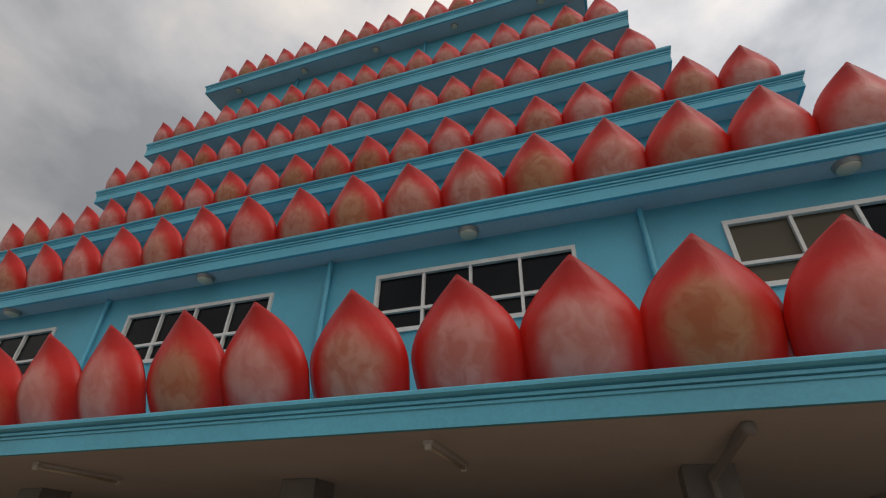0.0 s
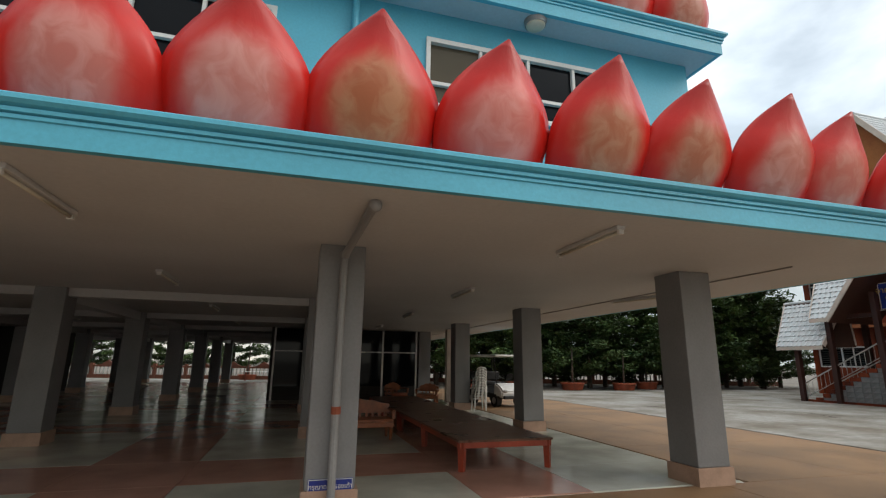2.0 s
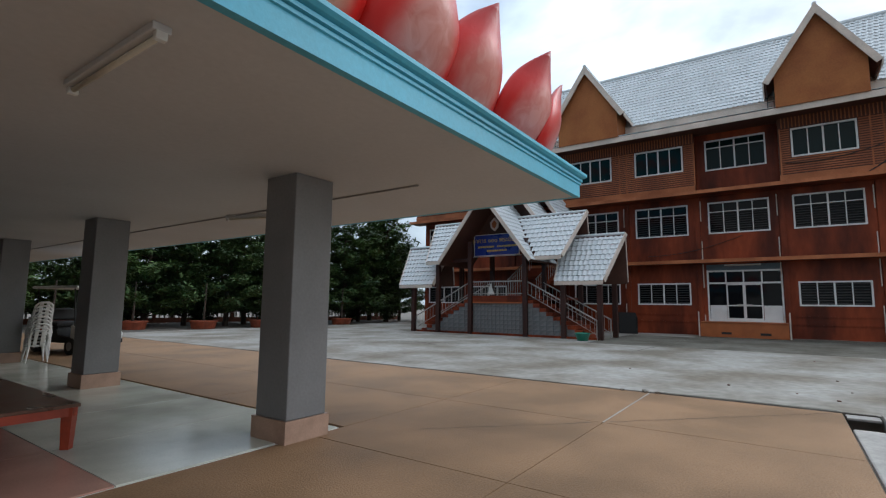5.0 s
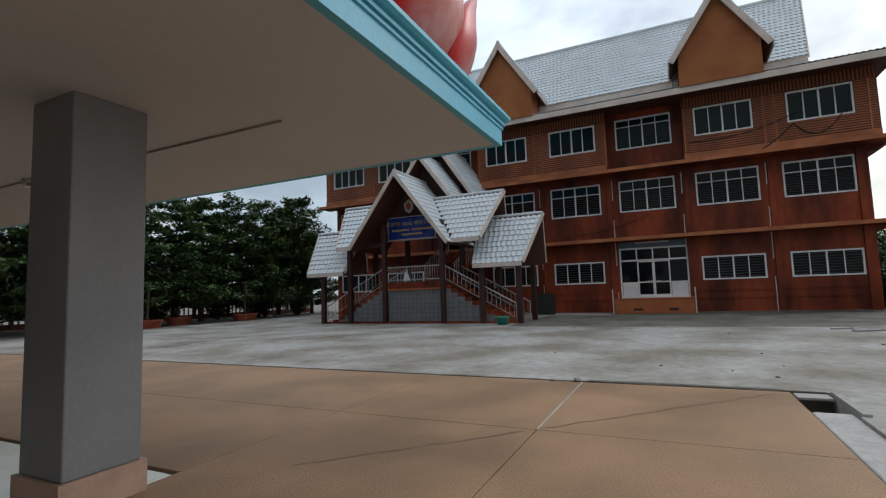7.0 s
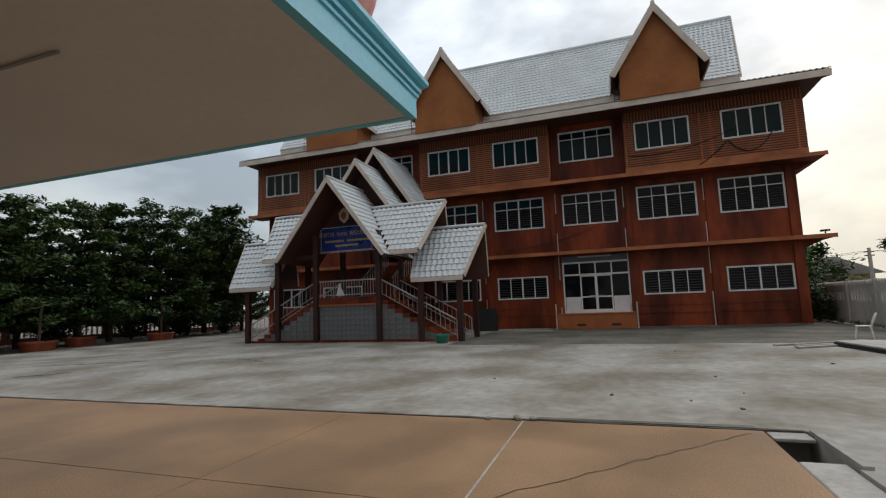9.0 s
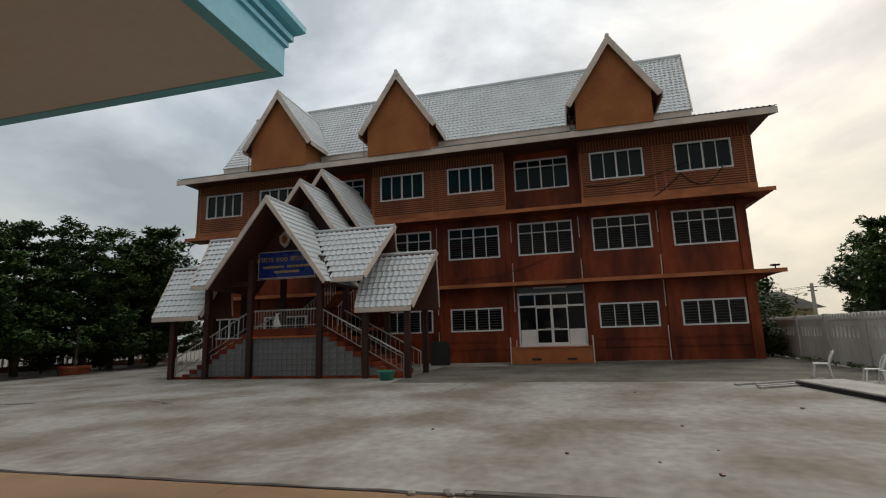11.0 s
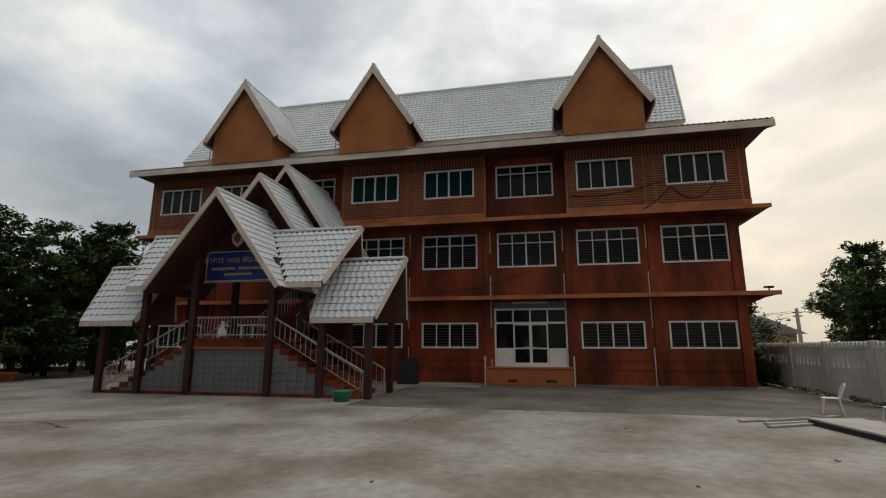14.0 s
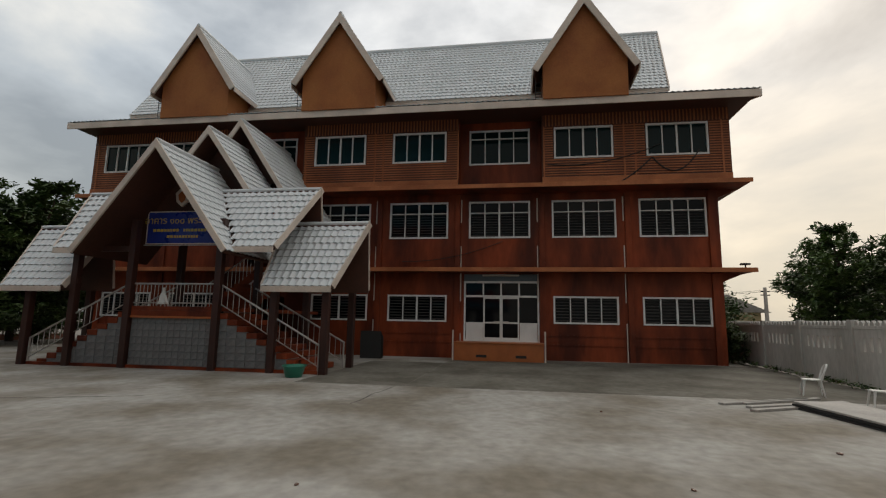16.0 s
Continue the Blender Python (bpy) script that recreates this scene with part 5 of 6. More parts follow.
def plastic_chair():
    t = thing("plastic_chair", "white moulded plastic chair with a slotted curved back", "chair", "white plastic chairs")
    bm = bmesh.new()
    prism(bm, [(-0.2, -0.21), (0.2, -0.21), (0.215, -0.15), (0.19, 0.2), (-0.19, 0.2), (-0.215, -0.15)], "z", 0.405, 0.43)
    bmesh.ops.bevel(bm, geom=bm.edges[:], offset=0.008, segments=2, affect="EDGES")
    part("seat", bm, M_PLASTIC, t)
    # back: two posts, a curved top and two upright slats
    bm = bmesh.new()
    arc = [(-0.185, 0.42), (-0.2, 0.6), (-0.175, 0.74), (-0.09, 0.815), (0.09, 0.815), (0.175, 0.74), (0.2, 0.6), (0.185, 0.42)]
    pts = [Vector((x, 0.19 + (z - 0.42) * 0.3 + 0.04 * (1 - (x / 0.2) ** 2), z)) for x, z in arc]
    for p, q in zip(pts, pts[1:]):
        add_tube(bm, p, q, 0.024, seg=8)
    part("back_frame", bm, M_PLASTIC, t)
    for x in (-0.075, 0.075):
        bm = bmesh.new()
        plank_between(bm, (x, 0.2, 0.42), (x * 0.9, 0.345, 0.80), 0.016, 0.075, (0, -1, 0.35))
        part("back_slat", bm, M_PLASTIC, t)
    for sx in (-1, 1):
        for sy in (-1, 1):
            bm = bmesh.new()
            add_tube(bm, (sx * 0.225, sy * 0.235, 0), (sx * 0.175, sy * 0.17, 0.41), 0.016, 0.03, seg=8)
            part("leg", bm, M_PLASTIC, t)
    return t


chair = plastic_chair()
chair.matrix_basis = pose(23.05, -4.3, 0, 0, 0, 160) @ Matrix.Scale(0.92, 4)
copy_thing(chair, pose(21.35, -4.7, 0, 0, 0, 165) @ Matrix.Scale(0.92, 4))
copy_thing(chair, pose(20.75, -4.75, 0, 0, 0, 172) @ Matrix.Scale(0.92, 4))
for k in range(9):
    copy_thing(chair, pose(6.38 + 0.006 * k, 16.7 + 0.008 * k, 0.085 * k + 0.005, 0, 0, 175 + (k % 3)))


def golf_cart(m):
    t = thing("golf_cart", "white and black golf cart with a canopy parked on the paving", "golf cart")
    bm = bmesh.new()
    prism(bm, [(-1.15, 0.3), (1.1, 0.3), (1.1, 0.45), (0.15, 0.48), (0.1, 0.72), (-0.55, 0.74), (-0.6, 0.5), (-1.15, 0.55)], "y", -0.55, 0.55)
    bmesh.ops.bevel(bm, geom=bm.edges[:], offset=0.03, segments=2, affect="EDGES")
    part("chassis", bm, M_BLACK, t)
    bm = bmesh.new()
    prism(bm, [(0.75, 0.35), (1.3, 0.34), (1.36, 0.55), (1.2, 0.72), (0.85, 0.86), (0.75, 0.84)], "y", -0.56, 0.56)
    bmesh.ops.bevel(bm, geom=bm.edges[:], offset=0.05, segments=3, affect="EDGES")
    part("front_cowl", bm, M_PLASTIC, t, "white front cowl")
    for y in (-0.4, 0.4):
        bm = bmesh.new()
        bmesh.ops.create_uvsphere(bm, u_segments=12, v_segments=8, radius=0.07, matrix=Matrix.Translation((1.33, y, 0.58)) @ Matrix.Diagonal((0.5, 1.4, 1, 1)))
        part("headlight", bm, M_STEEL, t, smooth=True)
    part("bumper", box_mesh(1.3, -0.5, 0.3, 1.42, 0.5, 0.42, 0.03), M_BLACK, t)
    for x in (-0.25, -0.95):
        part("seat", box_mesh(x - 0.25, -0.5, 0.74, x + 0.25, 0.5, 0.86, 0.04), M_BLACK, t, "dark padded seat")
        part("backrest", box_mesh(x - 0.3, -0.5, 0.92, x - 0.2, 0.5, 1.25, 0.04), M_BLACK, t)
    part("canopy", box_mesh(-1.25, -0.62, 1.82, 1.0, 0.62, 1.9, 0.035), M_PLASTIC, t, "white moulded roof")
    for x, xt in ((0.95, 0.75), (-1.1, -1.05)):
        for y in (-0.52, 0.52):
            part("canopy_post", tube_mesh((x, y, 0.5), (xt, y, 1.84), 0.02, seg=8), M_BLACK, t)
    pane = part("windscreen", box_mesh(0.83, -0.5, 0.95, 0.845, 0.5, 1.78), M_GLASS, t, "clear acrylic windscreen")
    gl = bpy.data.materials.new("clear_acrylic")
    gl.use_nodes = True
    gp = gl.node_tree.nodes["Principled BSDF"]
    gp.inputs["Transmission Weight"].default_value, gp.inputs["Roughness"].default_value, gp.inputs["IOR"].default_value = 1.0, 0.05, 1.1
    pane.data.materials[0] = gl
    part("steering_wheel", tube_mesh((0.62, 0.25, 1.05), (0.58, 0.25, 1.07), 0.17, seg=18), M_BLACK, t)
    for x in (0.85, -0.85):
        for s in (-1, 1):
            y = s * 0.5
            tyre = part("wheel", tube_mesh((x, y - 0.1, 0.23), (x, y + 0.1, 0.23), 0.23, seg=22), M_BLACK, t, "black rubber tyre")
            part("rim", tube_mesh((x, y - 0.105, 0.23), (x, y + 0.105, 0.23), 0.12, seg=16), M_STEEL, tyre, "pale steel rim")
    t.matrix_basis = m
    return t


golf_cart(pose(7.9, 18.9, 0, 0, 0, -80))

# glazed room under the slab
room = thing("glass_room", "dark glazed room with thin aluminium frames under the slab", "glass room", kind="structure")
GX0, GX1, GY0, GY1 = -0.6, 5.4, 22.0, 30.0
for a, b in (((GX0, GY0), (GX1, GY0)), ((GX1, GY0), (GX1, GY1))):
    n = 4
    for k in range(n):
        f0, f1 = k / n, (k + 1) / n
        x0, y0, x1, y1 = (a[0] + (b[0] - a[0]) * f0, a[1] + (b[1] - a[1]) * f0, a[0] + (b[0] - a[0]) * f1, a[1] + (b[1] - a[1]) * f1)
        part("pane", box_mesh(x0 - 0.005, y0 - 0.005, 0.55, x1 + 0.005, y1 + 0.005, 2.9), M_GLASS, room)
        part("dado_panel", box_mesh(x0 - 0.02, y0 - 0.02, 0.0, x1 + 0.02, y1 + 0.02, 0.55), M_DARK, room)
        part("frame_post", box_mesh(x0 - 0.035, y0 - 0.035, 0, x0 + 0.035, y0 + 0.035, 2.94), M_STEEL, room)
        part("frame_rail", box_mesh(x0, y0 - 0.03, 1.95, x1 + 0.03, y1 + 0.03, 2.0) if a[1] == b[1] else box_mesh(x0 - 0.03, y0, 1.95, x1 + 0.03, y1, 2.0), M_STEEL, room)
part("back_wall", box_mesh(GX0, GY1, 0, GX1, GY1 + 0.15, 2.94), M_DARK, room)
part("side_wall", box_mesh(GX0 - 0.15, GY0, 0, GX0, GY1, 2.94), M_DARK, room)
structure("wall_core", box_mesh(-13.6, 27.4, 0, -11.2, 31.5, 2.949), M_DARK, "dark tiled stair core under the slab", "wall")
structure("wall_pier", box_mesh(6.3, 20.2, 0, 6.9, 20.5, 2.949), M_BEIGE, "cream plastered pier beside the glazed room", "wall")

# ---- trees ----


def leaf_cloud(bm, centre, radius, n, size, r, flat=0.5):
    """Leaf blades scattered in a flattened clump."""
    for _ in range(n):
        d = Vector((r.gauss(0, 1), r.gauss(0, 1), r.gauss(0, 1)))
        d = d.normalized() * (r.random() ** 0.45)
        p = Vector(centre) + Vector((d.x * radius, d.y * radius, d.z * radius * flat))
        a = Vector((r.gauss(0, 1), r.gauss(0, 1), r.gauss(0, 0.45))).normalized()
        b = a.cross(Vector((r.gauss(0, 0.5), r.gauss(0, 0.5), 1))).normalized()
        s = size * r.uniform(0.6, 1.3)
        v = [bm.verts.new(p - a * s), bm.verts.new(p + b * s * 0.38), bm.verts.new(p + a * s), bm.verts.new(p - b * s * 0.38)]
        bm.faces.new(v)


def tree(name, label, height, spread, seed, mat, layers=7, low=0.16, leaf=0.16, round_crown=False):
    r = random.Random(seed)
    t = thing(name, label, "tree", "trees round the yard")
    bm = bmesh.new()
    pts = [Vector((0, 0, 0))]
    k = 8
    for i in range(1, k + 1):
        pts.append(Vector((r.uniform(-0.09, 0.09) * i * 0.5, r.uniform(-0.09, 0.09) * i * 0.5, height * 0.93 * i / k)))
    for i in range(k):
        r0, r1 = 0.17 * (1 - i / k * 0.85) * height / 7, 0.17 * (1 - (i + 1) / k * 0.85) * height / 7
        add_tube(bm, pts[i], pts[i + 1], r0, r1, seg=9)
    crown = bmesh.new()
    limbs = bmesh.new()
    for i in range(layers):
        f = low + (0.95 - low) * i / (layers - 1)
        z = height * f
        c = pts[min(int(f * k), k)]
        if round_crown:
            reach = spread * math.sin(math.pi * min(0.96, 0.18 + 0.8 * i / (layers - 1))) ** 0.7
        else:
            reach = spread * (1.0 - 0.6 * f) * r.uniform(0.85, 1.15) + 0.35
        m = max(4, int(7 - 3 * f))
        off = r.uniform(0, 6.28)
        for j in range(m):
            ang = off + 6.283 * j / m + r.uniform(-0.3, 0.3)
            rr = reach * r.uniform(0.7, 1.15)
            tip = Vector((c.x + math.cos(ang) * rr, c.y + math.sin(ang) * rr, z + rr * (0.28 if round_crown else 0.10) + r.uniform(-0.2, 0.25)))
            base = Vector((c.x, c.y, z - 0.12 * rr))
            add_tube(limbs, base, tip, 0.045, 0.012, seg=5)
            steps = max(3, int(rr / 0.42))
            for q in range(steps):
                g = (q + 1) / steps
                if g < 0.25 and not round_crown:
                    continue
                p = base.lerp(tip, g)
                leaf_cloud(crown, (p.x + r.uniform(-0.2, 0.2), p.y + r.uniform(-0.2, 0.2), p.z + r.uniform(-0.05, 0.15)), 0.36 + 0.34 * g * (1 - 0.4 * f), 44 if round_crown else 70, leaf, r, 0.8 if round_crown else 0.5)
    leaf_cloud(crown, (pts[-1].x, pts[-1].y, height * 0.97), 0.45, 70, leaf, r, 0.9)
    part("trunk", bm, M_BARK, t)
    tagged(part("branching", limbs, M_BARK, t), kind="stuff")
    part("crown", crown, mat, t)
    return t


T_A = tree("layered_tree", "dark green tree with flat layered boughs", 7.8, 3.7, 3, M_LEAF, 9)
T_B = tree("layered_tree", "dark green tree with flat layered boughs", 8.3, 3.5, 8, M_LEAF, 10)
T_C = tree("layered_tree", "dark green tree with flat layered boughs", 7.0, 4.0, 15, M_LEAF, 8)
T_D = tree("broadleaf_tree", "dense broad-leaved tree with a rounded crown", 9.0, 3.2, 21, M_LEAF2, 8, 0.22, 0.23, True)
T_E = tree("bush", "dense dark green bush with a low rounded crown", 3.0, 1.5, 31, M_LEAF, 5, 0.15, 0.14, True)
T_A.matrix_basis = pose(22.5, 33.0, -0.05)
T_B.matrix_basis = pose(26.6, 31.6, -0.05, 0, 0, 40)
T_C.matrix_basis = pose(18.6, 33.6, -0.05, 0, 0, 80)
T_D.matrix_basis = pose(35.2, 33.0, -0.05)
T_E.matrix_basis = pose(24.6, 33.4, -0.05)
trng = random.Random(77)
for src, x, y, s in ((T_B, 14.4, 35.0, 1.0), (T_A, 10.4, 36.5, 1.0), (T_B, 29.6, 30.6, 1.04), (T_D, 34.3, 30.2, 1.04), (T_C, 31.9, 31.2, 1.0), (T_A, 20.4, 31.8, 0.98), (T_B, 24.6, 31.6, 0.96), (T_C, 16.4, 34.0, 1.05), (T_D, 30.8, 35.5, 0.9), (T_D, 38.5, 34.5, 0.95),
                     (T_C, 6.5, 50.5, 1.0), (T_B, 0.5, 55.0, 1.0), (T_A, -6.0, 56.5, 1.0), (T_C, -12.5, 58.0, 1.0), (T_B, -19.5, 58.5, 1.0), (T_D, 16.5, 40.5, 0.85), (T_D, 21.0, 40.0, 0.9),
                     (T_D, 26.0, 40.0, 0.85), (T_C, 12.2, 41.5, 1.0), (T_A, 37.0, 31.0, 0.85), (T_E, 28.6, 32.4, 1.0), (T_E, 20.5, 35.0, 1.0), (T_E, 16.2, 36.2, 1.0), (T_E, 31.8, 31.8, 0.9), (T_E, 33.8, 29.6, 0.8),
                     (T_D, 47.5, -19.3, 0.98), (T_D, 51.5, -20.5, 0.9), (T_D, 44.5, -21.5, 0.82), (T_E, 52.0, -12.8, 1.6), (T_E, 47.0, -10.4, 1.3), (T_D, 66, -15, 0.7), (T_D, 60, -30, 0.9), (T_C, 36.0, -18.0, 0.62), (T_E, 33.2, -6.55, 0.5), (T_E, 34.6, -6.7, 0.62),
                     (T_D, -42, 33, 0.9), (T_C, -47, 28, 1.0), (T_D, -50, 22, 0.9), (T_A, -38, 38, 1.0), (T_D, -33, 42, 0.85), (T_D, -54, 15, 0.9), (T_B, -27, 46, 1.0), (T_D, -22, 58, 1.0), (T_D, -30, 50, 1.0), (T_D, -44, 44, 1.0)):
    copy_thing(src, pose(x, y, -0.05, 0, 0, trng.uniform(0, 360)) @ Matrix.Scale(s, 4))

# planters with small plants
pl = thing("planter", "low round terracotta-red planter with a young tree stem", "planter", "yard planters")
bm = bmesh.new()
bmesh.ops.create_cone(bm, cap_ends=True, segments=24, radius1=0.62, radius2=0.72, depth=0.42, matrix=Matrix.Translation((0, 0, 0.21)))
part("pot", bm, M_TERRACOTTA, pl)
bm = bmesh.new()
bmesh.ops.create_cone(bm, cap_ends=True, segments=24, radius1=0.76, radius2=0.76, depth=0.08, matrix=Matrix.Translation((0, 0, 0.42)))
part("rim", bm, M_TERRACOTTA, pl)
part("stem", tube_mesh((0, 0, 0.4), (0.05, 0, 2.6), 0.07, 0.04, seg=8), M_BARK, pl)
pl.location = (17.6, 29.4, -0.05)
for x, y in ((20.9, 28.6), (23.9, 30.2), (14.5, 31.0), (27.2, 28.2), (11.5, 33.0), (2.0, 44.5), (-3.5, 45.0)):
    copy_thing(pl, pose(x, y, -0.05))


# low brown fence with pale balusters
def fence_run(x0, y0, x1, y1):
    d = Vector((x1 - x0, y1 - y0, 0))
    n = max(1, round(d.length / 2.6))
    ang = math.degrees(math.atan2(d.y, d.x))
    for k in range(n):
        p = Vector((x0, y0, 0)) + d * (k / n)
        yield pose(p.x, p.y, -0.05, 0, 0, ang)


fence = thing("fence", "low brown fence bay with stepped top and pale balusters", "fence", "yard fence")
part("base", box_mesh(0, -0.1, 0, 2.6, 0.1, 0.35), M_FENCE, fence)
bm = bmesh.new()
prism(bm, [(0, 0.95), (2.6, 0.95), (2.6, 1.05), (1.9, 1.15), (1.3, 1.5), (0.7, 1.15), (0, 1.05)], "y", -0.07, 0.07)
part("top_rail", bm, M_FENCE, fence)
part("post", box_mesh(-0.12, -0.13, 0, 0.12, 0.13, 1.25, 0.02), M_FENCE, fence)
for k in range(7):
    x = 0.35 + k * 0.32
    bm = bmesh.new()
    add_tube(bm, (x, 0, 0.35), (x, 0, 0.62), 0.05, 0.075, seg=8)
    add_tube(bm, (x, 0, 0.62), (x, 0, 0.95), 0.075, 0.04, seg=8)
    part("baluster", bm, M_WALLPAINT, fence, "pale turned baluster")
spots = [*fence_run(-26, 51.5, 9, 42), *fence_run(9, 42, 40, 33.5)]
fence.matrix_basis = spots[0]
for m in spots[1:]:
    copy_thing(fence, m)

# far side of the yard: table, house, hall beyond the pavilion
far = thing("trestle_table", "long pale trestle table on the far paving", "table", at=(-1.5, 42.3, -0.05))
part("tabletop", box_mesh(-2.2, -0.4, 0.72, 2.2, 0.4, 0.76, 0.01), M_PLASTIC, far)
for x in (-1.9, 0, 1.9):
    for y in (-0.3, 0.3):
        part("leg", tube_mesh((x, y, 0), (x, y, 0.72), 0.025, seg=8), M_TABLERED, far)
house = thing("house", "cream house with a teal sheet roof beyond the yard", "house", at=(-31, 30, -0.06))
part("wall", box_mesh(-7, -4, 0, 7, 4, 3.2), M_YELLOW, house)
bm = bmesh.new()
prism(bm, [(-5, 3.1), (5, 3.1), (0, 5.4)], "x", -8, 8)
part("roof", bm, M_TEAL, house, "teal sheet roof")
for x in (-4, 0, 4):
    w = part("window", box_mesh(x - 0.7, -4.05, 1.0, x + 0.7, -3.98, 2.2), M_GLASS, house)
    part("frame", box_mesh(x - 0.78, -4.04, 0.9, x + 0.78, -4.0, 1.0), M_WHITE, w)
house.matrix_basis = pose(-31, 30, -0.06, 0, 0, 42) @ Matrix.Scale(0.8, 4)
house2 = thing("house", "pale house with a grey hipped roof behind the boundary wall", "house", at=(62, -16, -0.06))
part("wall", box_mesh(-3, -3.5, 0, 3, 3.5, 3.0), M_YELLOW, house2)
bm = bmesh.new()
prism(bm, [(-4.2, 2.9), (4.2, 2.9), (0.6, 4.5), (-0.6, 4.5)], "x", -3.5, 3.5)
part("roof", bm, M_BOARD, house2, "grey tiled roof")

# ---- boundary wall ----
WA, WB = Vector((10.0, -5.55, 0)), Vector((62.0, -9.4, 0))
wd = (WB - WA)
wang = math.degrees(math.atan2(wd.y, wd.x))
wall_bay = thing("boundary_wall", "whitewashed concrete wall bay with slots and a toothed top", "wall", "boundary wall bays")
W = 3.0
slots = [(0.55 + k * 0.32, 0.67 + k * 0.32, 1.0, 1.38) for k in range(7)]
bm = wall_mesh("y", -0.04, 0.08, 0, W, 0, 1.6, slots)
part("panel", bm, M_WALLPAINT, wall_bay)
part("pier", box_mesh(-0.1, -0.1, 0, 0.1, 0.1, 1.86, 0.01), M_WALLPAINT, wall_bay)
part("coping", box_mesh(0, -0.06, 1.6, W, 0.06, 1.7, 0.008), M_WALLPAINT, wall_bay)
tooth = bmesh.new()
prism(tooth, [(-0.1, 0), (0.1, 0), (0.07, 0.08), (0, 0.14), (-0.07, 0.08)], "y", -0.045, 0.045)
tooth = finish(tooth, "tooth", M_WALLPAINT)
for k in range(12):
    piece("tooth", tooth, wall_bay, Matrix.Translation((0.2 + k * 0.24, 0, 1.7)))
nb = int(wd.length / W)
for k in range(nb):
    p = WA + wd * (k / nb)
    if k == 0:
        wall_bay.matrix_basis = pose(p.x, p.y, 0, 0, 0, wang)
    else:
        copy_thing(wall_bay, pose(p.x, p.y, 0, 0, 0, wang))

# weeds along the foot of the wall
wrng = random.Random(41)
bm = bmesh.new()
for k in range(60):
    f = 0.24 + 0.22 * wrng.random()
    p = WA + wd * f
    leaf_cloud(bm, (p.x, p.y + wrng.uniform(0.08, 0.3), 0.06), wrng.uniform(0.08, 0.2), 14, 0.06, wrng, 0.8)
tagged(part("weeds", bm, M_LEAF), "low weeds and dry leaves along the wall foot", "weeds", kind="stuff")

# boards and slabs left beside the wall
brng = random.Random(9)
for k, (x, y, l, a) in enumerate(((21.6, -2.6, 2.6, -62), (21.75, -3.0, 2.4, -60), (21.3, -3.1, 2.8, -63), (20.9, -2.9, 2.6, -61))):
    ob = tagged(part("plank", box_mesh(-l / 2, -0.07, 0.0, l / 2, 0.07, 0.045, 0.006), M_BOARD), "weathered grey plank lying on the concrete", "plank", "loose planks")
    ob.matrix_basis = pose(x, y, 0.003, 0, 0, a)
slab = thing("slab_stack", "stack of dark-edged pale concrete boards on the ground", "boards", at=(19.3, -3.55, 0))
for k in range(3):
    ob = part("board", box_mesh(-1.75, -0.55, 0.05 * k, 1.75, 0.55, 0.05 * k + 0.04, 0.008), M_BOARD if k == 2 else M_BLACK, slab)
    ob.rotation_euler = (0, 0, radians(7 + brng.uniform(-1.5, 1.5)))
basin = thing("plastic_basin", "green plastic basin on the concrete by the stairs", "basin", at=(22.98, 8.98, 0))
bm = bmesh.new()
ring = [(0.22, 0.0), (0.30, 0.28), (0.33, 0.30), (0.33, 0.33), (0.30, 0.33), (0.28, 0.29), (0.20, 0.03)]
seg = 24
rows = [[bm.verts.new((rr * math.cos(6.28319 * i / seg) * 1.15, rr * math.sin(6.28319 * i / seg), z)) for i in range(seg)] for rr, z in ring]
for a in range(len(ring) - 1):
    for i in range(seg):
        bm.faces.new((rows[a][i], rows[a][(i + 1) % seg], rows[a + 1][(i + 1) % seg], rows[a + 1][i]))
bm.faces.new(rows[-1])
bm.faces.new(rows[0][::-1])
part("bowl", bm, M_BASIN, basin, smooth=True)
mat_roll = thing("stacked_racks", "dark bundle of wire racks leaning by the wall", "wire racks", at=(30.0, 8.9, 0))
for k in range(5):
    part("rack", box_mesh(-0.05 + 0.09 * k, -0.45, 0, -0.02 + 0.09 * k, 0.45, 1.15 - 0.06 * k), M_BLACK, mat_roll)

# white cloth hung over the landing rail
cloth = bmesh.new()
crow = []
for j in range(9):
    f = j / 8
    crow.append([cloth.verts.new((-0.05 - 0.05 * math.sin(i * 1.7 + j), (i / 6 - 0.5) * (0.12 + 0.5 * f * f), 0.62 - 0.62 * f)) for i in range(7)])
for j in range(8):
    for i in range(6):
        cloth.faces.new((crow[j][i], crow[j][i + 1], crow[j + 1][i + 1], crow[j + 1][i]))
ob = tagged(part("hung_cloth", cloth, M_PLASTIC, smooth=True), "white cloth draped over the landing railing", "cloth")
ob.location, ob.scale = (23.78, 13.9, 2.0), (0.8, 0.8, 0.85)
ob.modifiers.new("thickness", "SOLIDIFY").thickness = 0.01


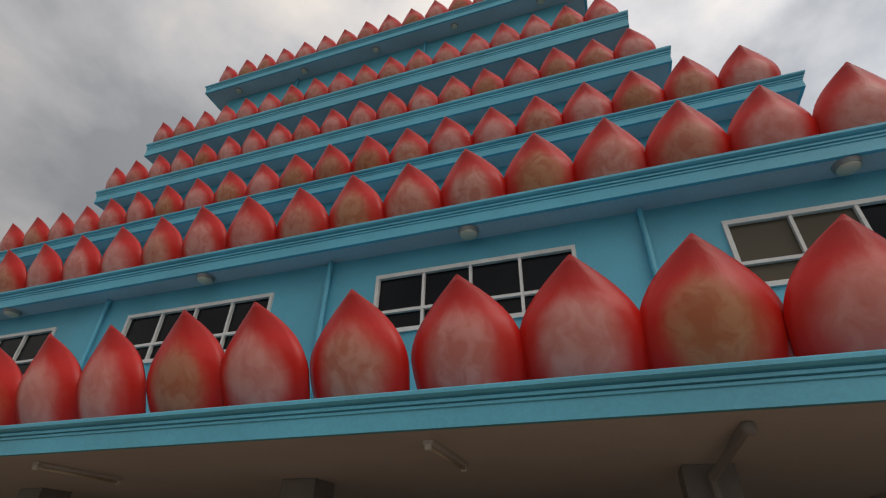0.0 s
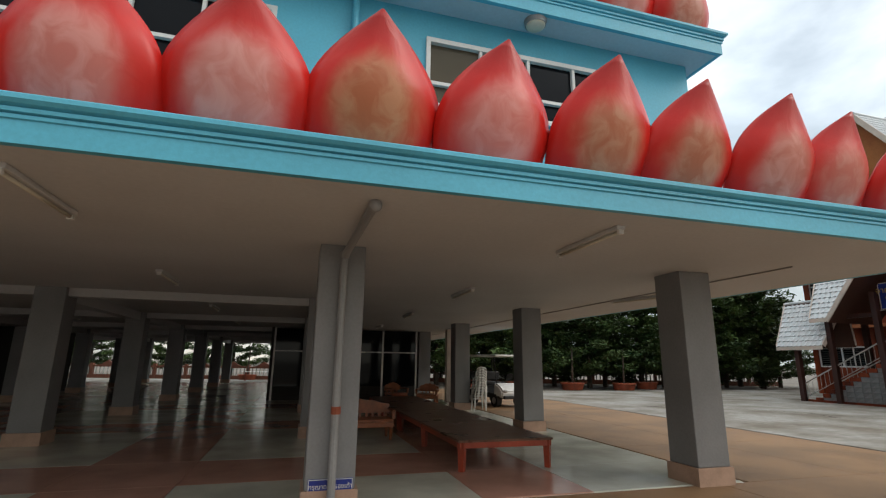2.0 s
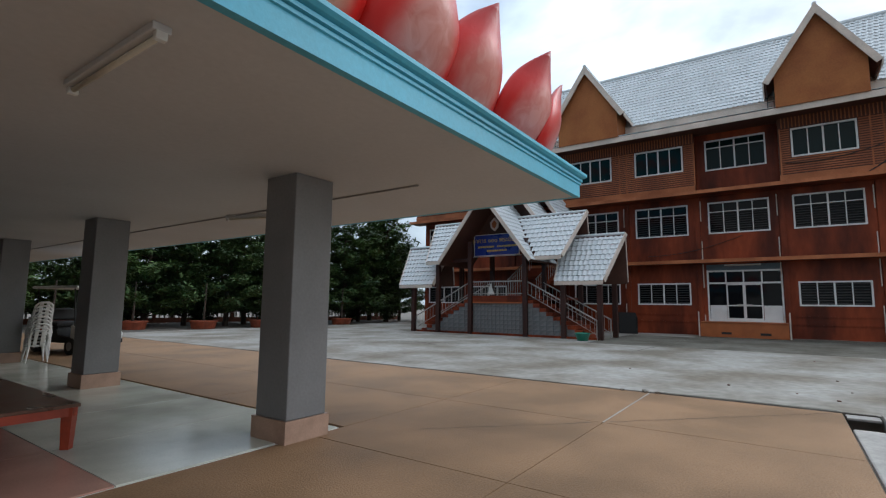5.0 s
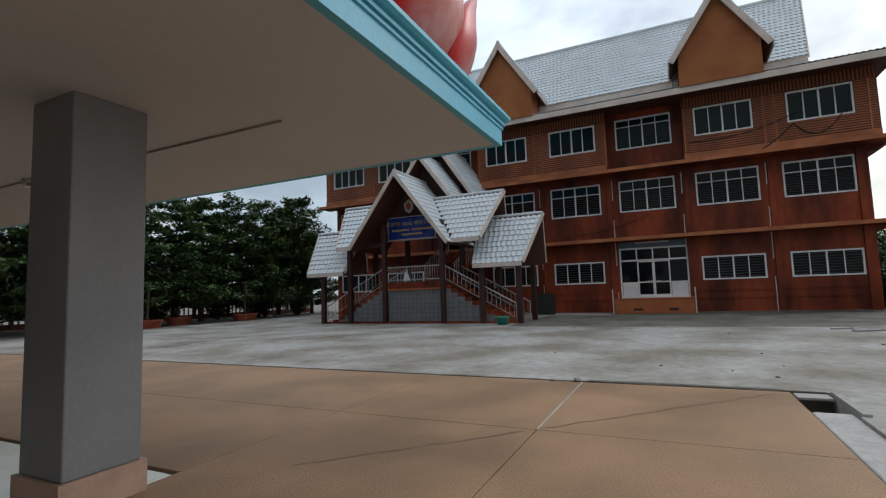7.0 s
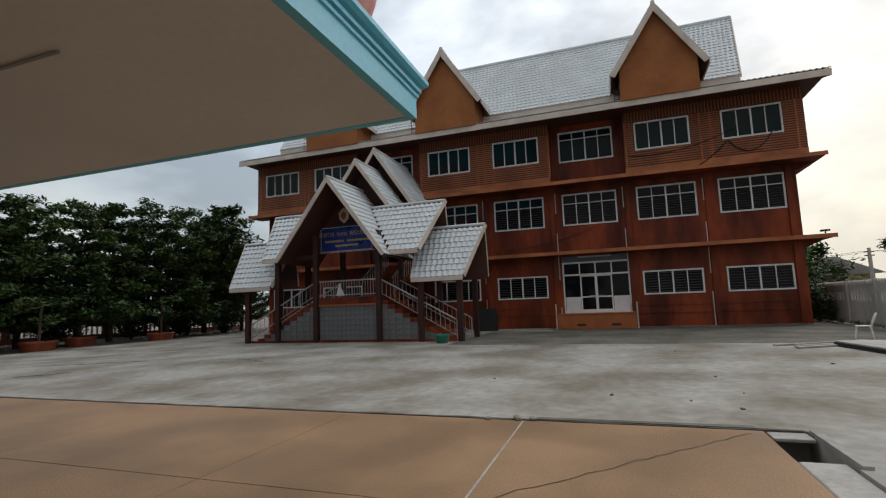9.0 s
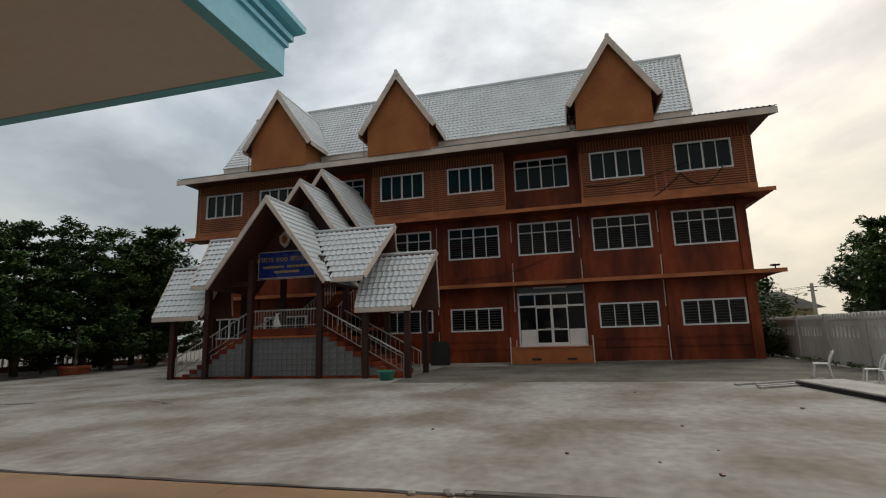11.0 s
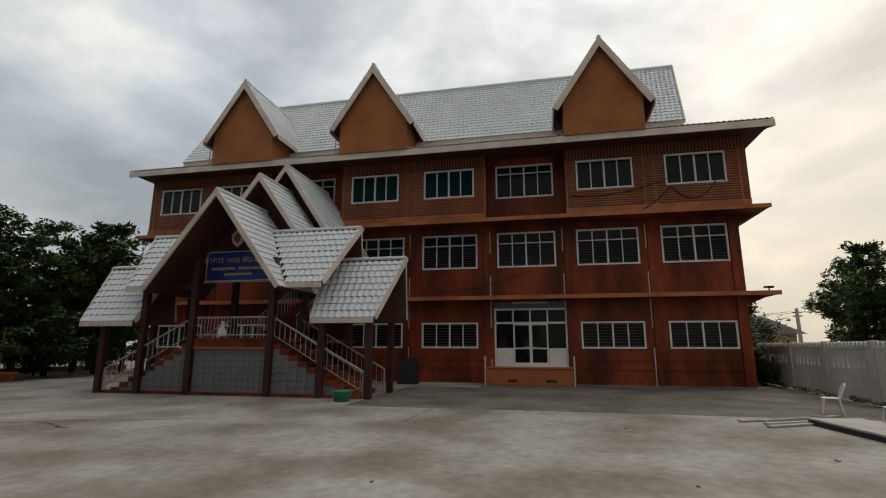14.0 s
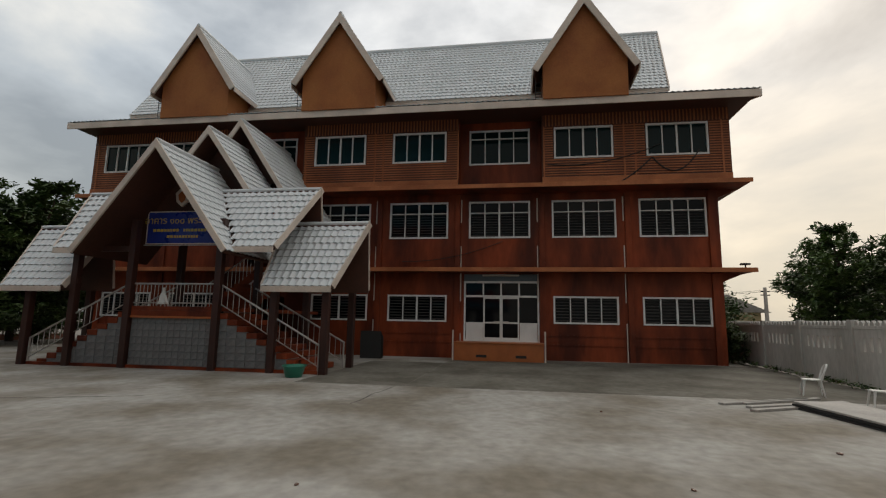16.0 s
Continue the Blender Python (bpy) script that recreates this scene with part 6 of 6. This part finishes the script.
# ---- cables, pole and small fixtures ----
def cable(name, pts, r, mat, label, category="cable"):
    cu = bpy.data.curves.new(name, "CURVE")
    cu.dimensions, cu.bevel_depth, cu.bevel_resolution = "3D", r, 1
    sp = cu.splines.new("POLY")
    sp.points.add(len(pts) - 1)
    for q, p in zip(sp.points, pts):
        q.co = (*p, 1)
    cu.materials.append(mat)
    return tagged(new(name, cu), label, category)


def hang(a, b, sag, n=16):
    a, b = Vector(a), Vector(b)
    return [tuple(a.lerp(b, i / n) - Vector((0, 0, sag * 4 * (i / n) * (1 - i / n)))) for i in range(n + 1)]


bxw = 30.9
cable("cable", hang((bxw, 1.4, 8.55), (bxw, -3.4, 9.35), 0.35), 0.02, M_BLACK, "black cable sagging across the boarded bay")
cable("cable", hang((bxw, -1.6, 7.65), (bxw, -3.0, 8.75), 0.1) + hang((bxw, -3.0, 8.75), (bxw, -4.9, 9.0), 0.75), 0.03, M_BLACK, "black cable bundle looped under the boarded bay")
cable("cable", hang((31.45, 8.0, 4.3), (31.45, 3.4, 5.2), 0.25), 0.015, M_BLACK, "black cable sagging along the red-brown wall")
flood = thing("floodlight", "small black floodlight on the ledge end", "floodlight", at=(31.0, -6.35, 3.96))
part("head", box_mesh(-0.1, -0.25, 0.12, 0.1, 0.1, 0.2, 0.02), M_BLACK, flood)
part("bracket", box_mesh(-0.02, -0.1, 0, 0.02, -0.06, 0.14), M_BLACK, flood)
pole = thing("utility_pole", "concrete utility pole with crossarms behind the wall", "utility pole", at=(46, -14.0, -0.06))
part("shaft", tube_mesh((0, 0, 0), (0, 0, 4.3), 0.16, 0.11, seg=8), M_WALLPAINT, pole)
for z in (3.75, 4.0):
    part("crossarm", box_mesh(-0.04, -0.28, z, 0.04, 0.28, z + 0.07), M_BLACK, pole)
for y in (-0.5, 0.5):
    cable("power_line", hang((46, -14.0 + y, 4.02), (46 + 8, -60 + y, 5.5), 0.7) , 0.012, M_BLACK, "thin black power line from the pole", "power line")
    cable("power_line", hang((46, -14.0 + y, 4.02), (58, -4.0 + y, 4.6), 0.4), 0.012, M_BLACK, "thin black power line from the pole", "power line")
